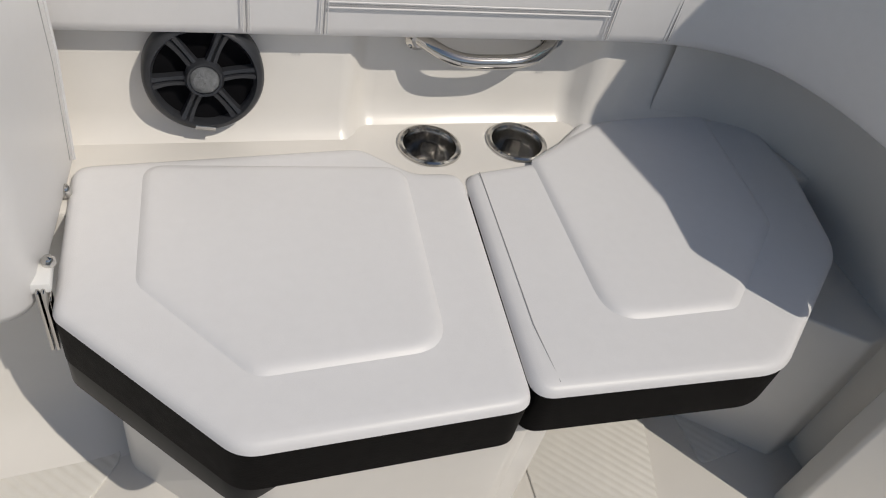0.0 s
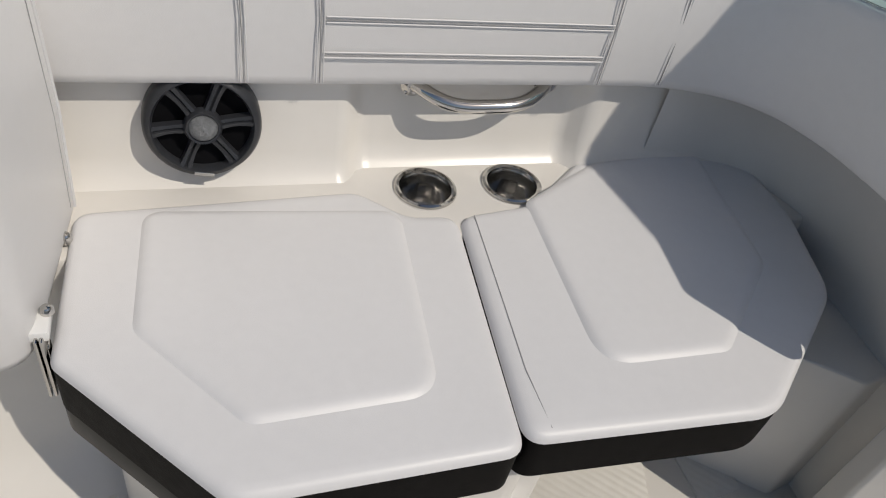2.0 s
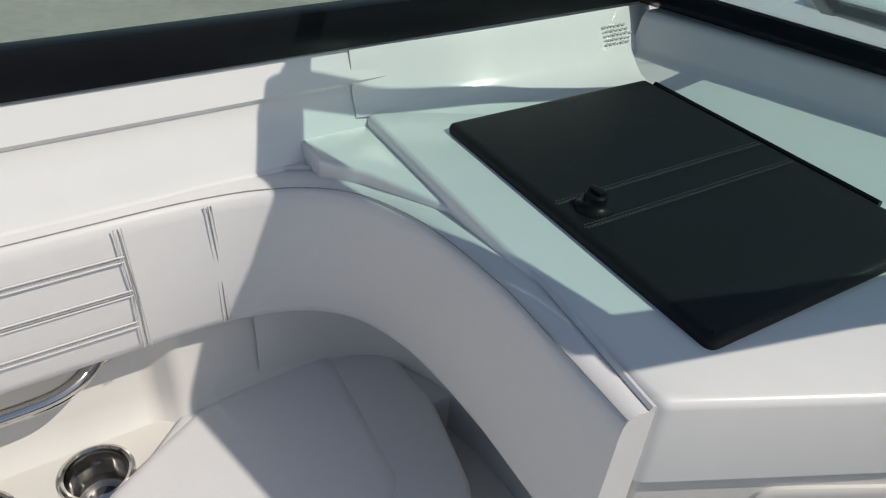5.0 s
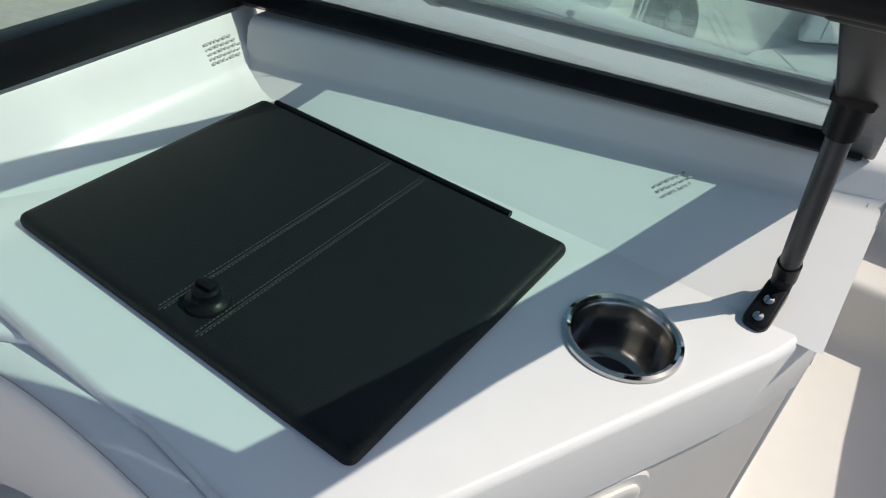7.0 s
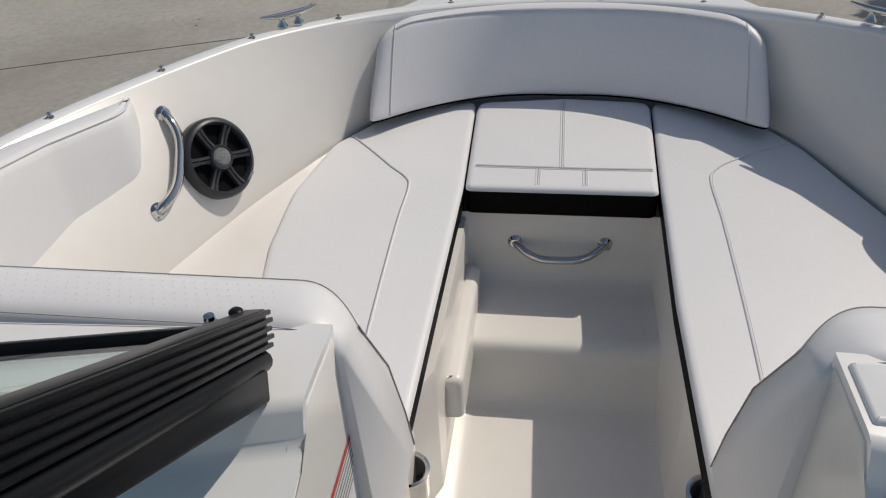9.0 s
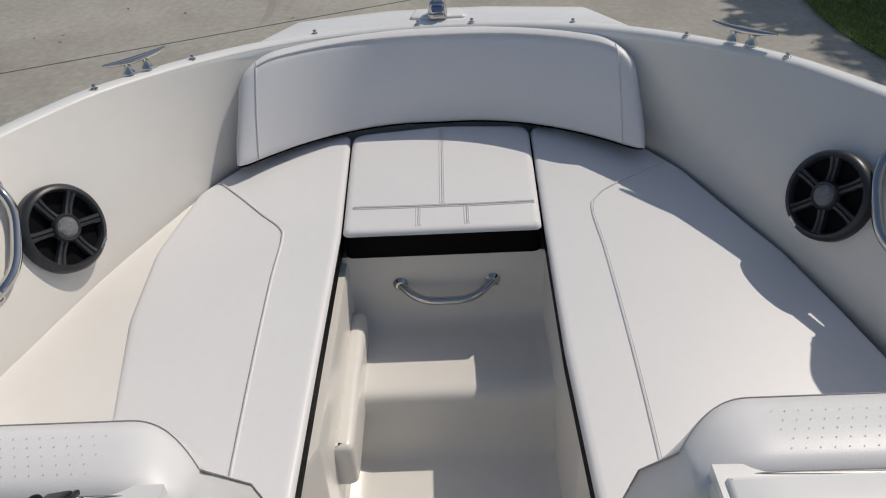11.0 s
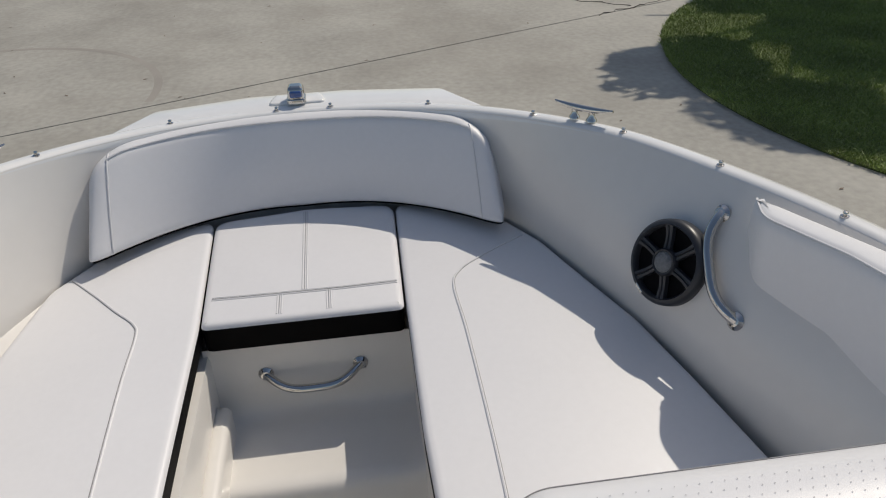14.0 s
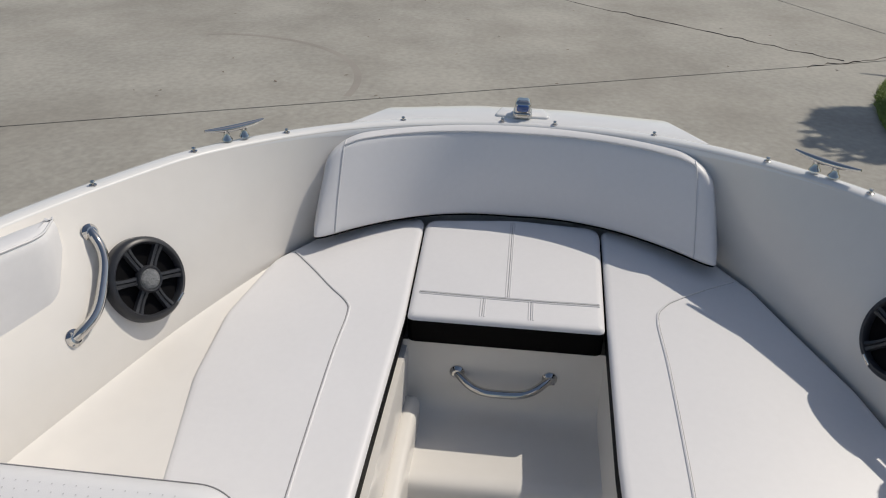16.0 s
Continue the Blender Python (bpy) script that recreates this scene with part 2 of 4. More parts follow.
def smooth_line(ctrl, n=8, closed=False):
    """Catmull-Rom through the control points."""
    P = [Vector(p) for p in ctrl]
    out = []
    m = len(P)
    for i in range(m if closed else m - 1):
        if closed:
            a, b, c, d = P[i - 1], P[i], P[(i + 1) % m], P[(i + 2) % m]
        else:
            a, b, c, d = P[max(i - 1, 0)], P[i], P[i + 1], P[min(i + 2, m - 1)]
        for k in range(n):
            t = k / n
            out.append(0.5 * (2 * b + (c - a) * t + (2 * a - 5 * b + 4 * c - d) * t * t + (3 * b - 3 * c + d - a) * t ** 3))
    if not closed:
        out.append(P[-1])
    return out


def sheet(grid, bm=None, wrap=False):
    """Quads over rows of points."""
    bm = bm or bmesh.new()
    vs = [[bm.verts.new(p) for p in row] for row in grid]
    for a, b in zip(vs, vs[1:]):
        for i in range(len(a) - (0 if wrap else 1)):
            j = (i + 1) % len(a)
            bm.faces.new((a[i], a[j], b[j], b[i]))
    return bm


def bar(a, b, w, h, up=(0, 0, 1), bevel=0.003):
    """A straight extrusion from a to b, w wide and h high."""
    a, b, up = Vector(a), Vector(b), Vector(up)
    d = (b - a).normalized()
    s = d.cross(up).normalized()
    u = s.cross(d)
    bm = box(-w / 2, w / 2, 0, (b - a).length, -h / 2, h / 2, bevel)
    m = Matrix((s, d, u)).transposed().to_4x4()
    bmesh.ops.transform(bm, matrix=Matrix.Translation(a) @ m, verts=bm.verts)
    return bm


def stitch(points, parent):
    part("stitch_line", tube(points, 0.0008, 5), STITCH, parent)


# ---------------------------------------------------------------- hull and liner
GUN = [(1.75, 1.265), (2.07, 1.283), (2.349, 1.252), (2.619, 1.206), (2.836, 1.123), (3.043, 1.019), (3.302, 0.864), (3.519, 0.668), (3.674, 0.466), (3.762, 0.228), (3.788, 0.0)]
FOOT = [(1.75, 1.14), (2.05, 1.1), (2.32, 1.04), (2.56, 0.975), (2.79, 0.905), (3.0, 0.845), (3.2, 0.765), (3.42, 0.677), (3.60, 0.55), (3.71, 0.3), (3.74, 0.0)]
SHEER = 1.113


def full(line):
    half = [Vector((x, y)) for x, y in line]
    s = smooth_line(half + [Vector((p.x, -p.y)) for p in half[-2::-1]], 6)
    return s


gun_line, foot_line = full(GUN), full(FOOT)
for line_ in (gun_line, foot_line):
    for _ in range(14):
        line_[1:-1] = [(a + 2 * b + c) / 4 for a, b, c in zip(line_, line_[1:], line_[2:])]



def gun_z(x):
    return SHEER - 0.033 * max(0, (x - 3.26) / 0.414) ** 1.3 * (x > 3.26)


def wall_point(i, v):
    """Inner bow wall: v 0 at the foot, 1 at the gunwale."""
    f, g = foot_line[i], gun_line[i]
    p = f.lerp(g, v - 0.3 * math.sin(math.pi * v))
    z = 0.66 + v * (gun_z(g.x) - 0.66)
    return Vector((p.x, p.y, z))


def on_wall(x, z, side):
    """A point of the bow wall with its inward normal."""
    best = None
    for i in range(len(gun_line)):
        if gun_line[i].y * side < 0:
            continue
        v = (z - 0.66) / (gun_z(gun_line[i].x) - 0.66)
        f, g = foot_line[i], gun_line[i]
        p = f.lerp(g, v - 0.3 * math.sin(math.pi * v))
        if best is None or abs(p.x - x) < best[0]:
            j = min(i + 1, len(gun_line) - 1)
            h = max(i - 1, 0)
            ta = (foot_line[j].lerp(gun_line[j], v) - foot_line[h].lerp(gun_line[h], v))
            tv = Vector((g.x - f.x, g.y - f.y, gun_z(g.x) - 0.66))
            nrm = Vector((ta.x, ta.y, 0)).cross(tv).normalized()
            if nrm.y * side > 0:
                nrm = -nrm
            best = (abs(p.x - x), Vector((p.x, p.y, z)), nrm)
    return best[1], best[2]


hull = thing("hull_wall", "cream gelcoat boat hull with inner liner and white gunwale", "boat hull", kind="structure")
NV = 26
fine_idx = range(len(gun_line))
part("bow_liner", sheet([[wall_point(i, k / NV) for k in range(NV + 1)] for i in fine_idx]), GEL, hull, "glossy cream fibreglass bow liner", angle=60)


# gunwale cap, running aft along both sides
AFT = -1.3
gl = [Vector((AFT, 1.25))] + [Vector((x, 1.25)) for x in (-0.6, 0.2, 1.0)] + gun_line + [Vector((x, -1.25)) for x in (1.0, 0.2, -0.6, AFT)]
gun_rows = []
for i, p in enumerate(gl):
    j, h = min(i + 1, len(gl) - 1), max(i - 1, 0)
    t = (gl[j] - gl[h]).normalized()
    o = Vector((-t.y, t.x))
    if o.dot(p - Vector((1.0, 0))) < 0:
        o = -o
    z = gun_z(p.x)
    front = max(0, min(1, (p.x - 3.36) / 0.31))
    sec = [(-0.002, -0.03), (-0.003, -0.006), (0.004, 0.004), (0.014, 0.008), (0.035, 0.008), (0.05, 0.004), (0.062, -0.012), (0.064, -0.05), (0.055, -0.075), (0.05 - 0.02 * front, -0.25), (0.0 - 0.12 * front, -0.75), (-0.25 - 0.2 * front, -1.25), (-0.75, -1.5)]
    gun_rows.append([Vector((p.x + o.x * a, p.y + o.y * a, z + b)) for a, b in sec])
part("gunwale", sheet([r[:9] for r in gun_rows]), GEL_WHITE, hull, "white gelcoat gunwale cap", angle=60)
part("outer_hull", sheet([r[8:] for r in gun_rows]), GEL_WHITE, hull, "white outer hull side", angle=60)
# rubbing strip under the cap
part("rub_rail", tube([r[7] + Vector((0, 0, -0.012)) for r in gun_rows], 0.011, 8), STEEL, hull, "thin bright rub rail")


def screw_at(x, y, z):
    sc = thing("snap_stud", "small chrome snap stud on the white gunwale", "stud", (x, y, z), "snap studs on the gunwale")
    part("base", lathe([(0.0095, 0), (0.0095, 0.002), (0.006, 0.004)], 14, close=True), STEEL, sc)
    part("cap", lathe([(0.004, 0.003), (0.004, 0.007), (0.006, 0.009), (0.005, 0.012), (0.001, 0.013)], 12, close=True), STEEL, sc)
    return sc


def along_gun(target, side):
    c = [(abs(p.x - target), i) for i, p in enumerate(gl) if p.y * side > 0]
    i = min(c)[1]
    return Vector((gl[i].x, gl[i].y))


first = screw_at(0, 0, 0)
studs = [(x, s) for s in (1, -1) for x in (1.9, 2.2, 2.50, 2.77, 3.04, 3.30, 3.52)]
spots = []
for x, s in studs:
    p = along_gun(x, s)
    spots.append((p.x + 0.012, p.y + 0.016 * s))
spots += [(3.742, 0.373), (3.800, 0.062), (3.796, -0.104), (3.731, -0.404)]
for k, (x, y) in enumerate(spots):
    m = Matrix.Translation((x, y, gun_z(x - 0.015) + 0.008))
    if k == 0:
        first.matrix_basis = m
    else:
        copy_thing(first, m)

# nose deck ahead of the bow wall
nose = thing("nose_deck", "white gelcoat nose deck with a raised pad", "boat deck", kind="structure")
part("deck", prism(round_poly([(3.674, 0.569, 0.02), (3.881, 0.445, 0.05), (3.948, 0.155, 0.1), (3.948, -0.155, 0.1), (3.897, -0.466, 0.05), (3.674, -0.590, 0.02), (3.767, -0.279, 0.1), (3.804, 0.000, 0.3), (3.767, 0.279, 0.1)]), 0.88, 1.078, 0.012), GEL_WHITE, nose)
part("pad", prism(round_poly([(3.835, 0.093, 0.02), (3.923, 0.072, 0.02), (3.923, -0.072, 0.02), (3.835, -0.093, 0.02)]), 1.072, 1.086, 0.008), GEL_WHITE, nose)
light = thing("bow_light", "small chrome navigation light with blue lens on the nose", "navigation light", (3.848, 0.0, 1.086))
part("base", prism(round_poly([(-0.03, 0.03, 0.015), (0.04, 0.03, 0.02), (0.04, -0.03, 0.02), (-0.03, -0.03, 0.015)]), 0, 0.014, 0.004), STEEL, light)
part("housing", prism(round_poly([(-0.026, 0.026, 0.014), (0.032, 0.026, 0.02), (0.032, -0.026, 0.02), (-0.026, -0.026, 0.014)]), 0.014, 0.052, 0.014), STEEL, light)
part("lens", box(-0.031, 0.0, -0.019, 0.019, 0.018, 0.040, 0.006, 3), BLUE_LENS, light, "dark blue lens")


def cleat(at, yaw):
    c = thing("mooring_cleat", "polished steel mooring cleat on the gunwale", "cleat", group="bow cleats")
    for s in (-1, 1):
        part("foot", lathe([(0.016, 0), (0.015, 0.004), (0.009, 0.012), (0.008, 0.027)], 14, bm=None, close=True), STEEL, c).location = (s * 0.026, 0, 0)
    horn = [Vector((x, 0, 0.03 + 0.008 * (abs(x) / 0.088) ** 2)) for x in np.linspace(-0.088, 0.088, 21)]
    part("horn", tube(horn, [0.0035 + 0.006 * (1 - (abs(p.x) / 0.088) ** 2) for p in horn], 10), STEEL, c)
    settle(c, Matrix.Translation(at) @ Matrix.Rotation(radians(yaw), 4, "Z"))


cleat((3.425, 0.800, 1.119), -46)
cleat((3.425, -0.800, 1.119), 46)

# ---------------------------------------------------------------- fittings
def speaker(at, normal, spin=0.0, size=0.098, label="round black marine speaker with six spokes set in the liner"):
    s = thing("speaker", label, "speaker", group="round speakers")
    k = size
    part("rim", lathe([(k * 0.83, 0.004), (k * 0.82, 0.030), (k * 0.86, 0.036), (k * 0.93, 0.034), (k * 0.99, 0.026), (k, 0.014), (k * 1.0, -0.002)], 56), GREY_PLASTIC, s)
    part("cone", lathe([(k * 0.85, 0.016), (k * 0.5, 0.012), (k * 0.2, 0.013), (0.001, 0.014)], 40), CONE, s, "black cone")
    for a in range(6):
        bm = bmesh.new()
        sec = []
        for t in np.linspace(0, 1, 6):
            r = k * (0.2 + 0.70 * t)
            w = k * (0.075 + 0.02 * t + 0.045 * t ** 4 + 0.04 * (1 - t) ** 3)
            z = 0.034 - 0.006 * math.sin(t * math.pi)
            sec.append([Vector((r, -w, z - 0.012)), Vector((r, -w * 0.85, z)), Vector((r, -w * 0.25, z + 0.001)), Vector((r, 0, z - 0.003)), Vector((r, w * 0.25, z + 0.001)), Vector((r, w * 0.85, z)), Vector((r, w, z - 0.012))])
        sheet(sec, bm)
        part("spoke", bm, GREY_PLASTIC, s).matrix_basis = Matrix.Rotation(a * math.tau / 6 + 0.28, 4, "Z")
    part("hub", lathe([(k * 0.32, 0.022), (k * 0.32, 0.034), (k * 0.285, 0.039), (k * 0.245, 0.038)], 32), GREY_PLASTIC, s)
    part("dome", lathe([(k * 0.245, 0.036), (k * 0.20, 0.042), (k * 0.12, 0.046), (0.0005, 0.047)], 32), DOME, s, "grey mesh dome")
    part("badge", box(-0.014, 0.014, -0.0035, 0.0035, 0.0, 0.002, 0.0005), STEEL, s, "small silver badge bar").location = (0.01, -k * 0.9, 0.034)
    z = Vector(normal).normalized()
    x = Vector((0, 0, 1)).cross(z).normalized()
    y = z.cross(x)
    m = Matrix((x, y, z)).transposed().to_4x4()
    settle(s, Matrix.Translation(at) @ m @ Matrix.Rotation(spin, 4, "Z"))


def grab_handle(a, b, normal, sag, stand=0.05, r=0.0125, label="polished stainless steel grab handle bolted to the liner"):
    """A bowed rail from a to b that stands off along normal and sags along sag."""
    h = thing("grab_handle", label, "grab handle", a, group="grab handles")
    a, b, n, sg = Vector(a), Vector(b), Vector(normal).normalized(), Vector(sag)
    d = b - a
    pts = []
    for t in np.linspace(0, 1, 33):
        lift = 1 - abs(2 * t - 1) ** 3.4
        pts.append(d * t + n * (0.004 + stand * lift) + sg * (lift ** 1.5))
    part("rail", tube(pts, r, 14), STEEL, h)
    for p in (Vector((0, 0, 0)), d):
        z = n
        x = z.orthogonal().normalized()
        m = Matrix((x, z.cross(x), z)).transposed().to_4x4()
        part("flange", lathe([(0.021, -0.001), (0.021, 0.003), (0.017, 0.007), (0.013, 0.012), (0.0005, 0.013)], 24), STEEL, h).matrix_basis = Matrix.Translation(p) @ m
        part("screw", lathe([(0.004, 0.004), (0.004, 0.0075), (0.0005, 0.009)], 10), BRUSHED, h).matrix_basis = Matrix.Translation(p + x * 0.0165) @ m
    return h


def cup_holder(x, y, z, r=0.052, depth=0.058, label="stainless steel cup holder sunk into the moulding"):
    c = thing("cup_holder", label, "cup holder", (x, y, z), group="steel cup holders")
    part("flange", lathe([(r, 0.0005), (r - 0.001, 0.004), (r - 0.005, 0.0055), (r - 0.009, 0.0035), (r - 0.0105, -0.001)], 48), STEEL, c)
    bm = lathe([(r - 0.0105, -0.001), (r - 0.0115, -0.004), (r - 0.0115, -depth * 0.5), (r - 0.011, -depth + 0.008), (r - 0.015, -depth), (r - 0.022, -depth - 0.002), (0.004, -depth - 0.002)], 96)
    for v in bm.verts:
        a = math.atan2(v.co.y, v.co.x)
        k = 1 + 0.005 * math.sin(5 * a + 1) + 0.004 * math.sin(9 * a) + 0.0025 * math.sin(17 * a) - 0.012 if v.co.z < -0.002 else 1
        v.co.x, v.co.y = v.co.x * k, v.co.y * k
    part("cup", bm, BRUSHED, c)
    # dark disc covering the middle of the cup bottom
    part("base_disc", lathe([(r - 0.028, -depth - 0.001), (r - 0.029, -depth + 0.001), (0.0005, -depth + 0.0014)], 32), GREY_PLASTIC, c, "dark disc in the cup bottom")
    part("drain", lathe([(0.010, -depth + 0.001), (0.008, -depth + 0.003), (0.0005, -depth + 0.0032)], 16), STEEL, c)


# ---------------------------------------------------------------- cockpit
SEAT = 0.69


def cushion(name, outline, z, label, boxing=0.078, zf=None, group="cockpit cushions", crown=0.012, top=VINYL):
    """A flat cushion: black boxing below, a white cover with rolled edges above."""
    o = resample(round_poly(outline, 8), 0.03)
    c = thing(name, label, "seat cushion", (0, 0, 0), group)
    part("boxing", rings(o, [(0.006, z - 0.018 - boxing), (0.0, z - 0.012 - boxing), (0.0, z - 0.014), (0.003, z - 0.012)], zf=zf), BLACK_VINYL, c, "black vinyl boxing")
    part("cover", rings(o, [(0.004, z - 0.016), (-0.001, z - 0.0135), (0.0005, z - 0.009), (0.004, z - 0.004), (0.010, z - 0.001), (0.02, z)], zf=zf), top, c, "white vinyl cover", angle=70)
    return c, o


def raised(parent, outline, z, h=0.006, zf=None):
    o = resample(round_poly(outline, 8), 0.03)
    part("inset_panel", rings(o, [(-0.006, z - 0.001), (-0.002, z + h * 0.3), (0.002, z + h * 0.75), (0.008, z + h), (0.014, z + h * 1.1)], zf=zf, close_bottom=False), VINYL, parent, "raised white vinyl panel", angle=80)


aft, aft_o = cushion("seat_cushion", [(0.02, 1.085, 0.03), (0.42, 1.108, 0.05), (0.49, 1.045, 0.05), (0.566, 1.042, 0.03), (0.538, 0.628, 0.03), (0.20, 0.62, 0.05), (0.012, 0.828, 0.03)], SEAT, "white vinyl cockpit cushion with black boxing and raised panel")
raised(aft, [(0.115, 1.072, 0.025), (0.472, 1.05, 0.03), (0.45, 0.722, 0.045), (0.226, 0.712, 0.03), (0.105, 0.862, 0.03)], SEAT)
fore, fore_o = cushion("seat_cushion", [(0.571, 1.04, 0.03), (0.70, 1.06, 0.08), (0.84, 1.18, 0.06), (1.17, 1.212, 0.05), (1.175, 1.0, 0.1), (1.13, 0.82, 0.10), (0.90, 0.628, 0.10), (0.542, 0.64, 0.03)], SEAT, "white vinyl cockpit cushion with clipped corner and black boxing")
raised(fore, [(0.692, 1.058, 0.02), (0.85, 1.15, 0.06), (1.07, 1.185, 0.03), (1.04, 0.89, 0.05), (0.88, 0.735, 0.03), (0.685, 0.735, 0.05)], SEAT)
stitch([Vector((0.592, 1.035, SEAT + 0.0005)), Vector((0.581, 0.85, SEAT + 0.0005)), Vector((0.574, 0.74, SEAT + 0.0005)), Vector((0.578, 0.652, SEAT - 0.001))], fore)

# liner of the port side: shelf with the cup recesses, wall, upper coaming
liner = thing("wall_port", "cream gelcoat side liner with shelf and recess", "boat liner", kind="structure")
CUPS = ((0.535, 1.118), (0.687, 1.121))
part("shelf", prism([Vector(p) for p in ((-0.9, 1.0), (-0.9, 1.21), (1.30, 1.21), (1.30, 1.0))], 0.58, 0.677, 0.008, holes=[(x, y, 0.043) for x, y in CUPS]), GEL, liner)
# wall profile swept along the side
prof = [(1.150, 0.674), (1.160, 0.682), (1.174, 0.698), (1.182, 0.72), (1.196, 0.86), (1.20, 0.90), (1.20, 1.03)]


def wall_shift(x):
    """The recess behind the cups is deeper than the speaker bay."""
    s = min(1, max(0, (x - 0.405) / 0.035)) * min(1, max(0, (0.83 - x) / 0.04))
    return 0.036 * s * s * (3 - 2 * s)


xs = list(np.linspace(-0.9, 0.36, 12)) + list(np.linspace(0.38, 0.88, 40)) + [0.95, 1.05, 1.15, 1.3]
part("side_panel", sheet([[Vector((x, y - 0.014 + wall_shift(x), z)) for y, z in prof] for x in xs]), GEL, liner, angle=60)
# corner of the liner curving round below the bolster to the console
arc = [(0.95, 1.165), (1.08, 1.155), (1.16, 1.11), (1.205, 1.02), (1.222, 0.9), (1.222, 0.75), (1.222, 0.62)]
ap = smooth_line([Vector((x, y, 0)) for x, y in arc], 6)
part("corner_panel", sheet([[Vector((p.x - 0.06 * s, p.y - 0.03 * s, z)) for s, z in ((0.0, 0.28), (0.0, 0.80), (0.05, 0.88), (0.15, 0.95))] for p in ap]), GEL, liner, angle=60)
up_prof = [(1.155, 1.02), (1.16, 1.06), (1.172, 1.068), (1.196, 1.12), (1.204, 1.135), (1.206, 1.150), (1.200, 1.158), (1.215, 1.20), (1.225, 1.208), (1.26, 1.212), (1.285, 1.19)]
part("coaming", sheet([[Vector((x, y, z)) for y, z in up_prof] for x in (AFT, 0.0, 0.6, 1.0, 1.3, 1.72, 1.80)]), GEL_WHITE, liner, "white gelcoat coaming", angle=30)
part("corner_ledge", prism(resample(round_poly([(1.045, 1.200, 0.005), (1.158, 1.200, 0.005), (1.158, 0.88, 0.01), (1.125, 0.97, 0.1), (1.085, 1.07, 0.1), (1.045, 1.125, 0.005)]), 0.04), 0.96, 1.094, 0.006), GEL_WHITE, liner, "white gelcoat corner ledge")
for x, y in CUPS:
    cup_holder(x, y, 0.6775)
speaker((0.198, 1.172, 0.782), (0, -1, 0.16), -0.16, 0.082)
grab_handle((0.512, 1.196, 0.826), (0.735, 1.196, 0.83), (0, -1, 0.1), (0, 0, -0.020), 0.042, 0.0115)

# long bolster of the cockpit, turning the corner onto the console
bolster = thing("backrest_bolster", "white vinyl backrest bolster with stitched channels, wrapping the corner", "backrest")
plan = [(-0.9, 1.142), (-0.3, 1.142), (0.3, 1.142), (0.7, 1.142), (0.88, 1.140), (0.99, 1.117), (1.055, 1.06), (1.083, 0.97), (1.087, 0.87), (1.078, 0.73), (1.066, 0.578)]
bp = smooth_line([Vector((x, y, 0)) for x, y in plan], 8)


def bolster_section(p, i, line):
    j, h = min(i + 1, len(line) - 1), max(i - 1, 0)
    t = (line[j] - line[h]).normalized()
    o = Vector((-t.y, t.x, 0))
    turn = min(1, max(0, (1.12 - p.y) / 0.35))
    zb, zt = 0.850 + 0.036 * turn, 1.062 + 0.043 * turn
    slim = 1 - 0.42 * min(1, max(0, (0.92 - p.y) / 0.34)) * (p.x > 0.99)
    sec = [(0.06, zb + 0.004), (0.012, zb), (0.003, zb + 0.006), (0.0, zb + 0.02), (-0.006, (zb + zt) / 2), (0.0, zt - 0.02), (0.003, zt - 0.006), (0.009, zt), (0.03, zt + 0.004), (0.058, zt + 0.001), (0.064, zt - 0.004), (0.065, zb + 0.01)]
    return [p + o * a * slim + Vector((0, 0, z)) for a, z in sec]


rows = [bolster_section(p, i, bp) for i, p in enumerate(bp)]
bm = sheet(rows)
bm.verts.ensure_lookup_table()
n_sec = len(rows[0])
bm.faces.new([bm.verts[k] for k in range(n_sec)])
bm.faces.new([bm.verts[len(rows) * n_sec - n_sec + k] for k in range(n_sec)])
part("cover", bm, VINYL_SIDE, bolster, angle=75)
stitch([r[7] + Vector((0, 0, 0.0015)) for r in rows], bolster)
part("welt", tube([r[9] + Vector((0, 0, 0.002)) for r in rows[40:]], 0.004, 6), WELT, bolster)
for x in (0.255, 0.357, 0.792, 0.903):
    zs = np.linspace(0.862, 1.056, 9)
    for dx in (-0.0048, 0.0048):
        part("seam", tube([(x + dx + (z - 0.85) * -0.04, 1.1345 + 0.0045 * ((z - 0.955) / 0.1) ** 2, z) for z in zs], 0.0010, 6), WELT, bolster)
    stitch([(x + (z - 0.85) * -0.04, 1.1338 + 0.0045 * ((z - 0.955) / 0.1) ** 2, z) for z in zs], bolster)
for z in (0.907, 0.960, 1.013):
    for dz in (-0.0042, 0.0042):
        part("seam", tube([(x, 1.1345 + 0.0045 * ((z - 0.955) / 0.1) ** 2, z + dz) for x in (0.360, 0.5, 0.65, 0.786)], 0.0012, 6), WELT, bolster)
    stitch([(x, 1.1338 + 0.0045 * ((z - 0.955) / 0.1) ** 2, z) for x in (0.360, 0.5, 0.65, 0.786)], bolster)

# seat back standing aft of the cushions
back = thing("lounge_bolster", "white vinyl lounge bolster with stitched edge", "bolster", (0, 0, 0))
o = resample(round_poly([(-0.55, 1.135, 0.03), (0.025, 1.135, 0.03), (-0.005, 0.83, 0.05), (-0.55, 0.74, 0.05)], 8), 0.04)
part("cushion", rings(o, [(0.02, 0.672), (0.004, 0.676), (0.0, 0.69), (-0.004, 0.85), (0.0, 1.05), (0.012, 1.075), (0.04, 1.09)], zf=lambda x, y: 0.0), VINYL_SIDE, back, angle=75)
stitch([(0.020, 1.08, 0.70), (0.0235, 1.08, 0.85), (0.02, 1.075, 1.05)], back)
part("welt", tube([(0.022, 1.095, 0.69), (0.026, 1.10, 0.85), (0.022, 1.095, 1.05)], 0.003, 6), WELT, back)
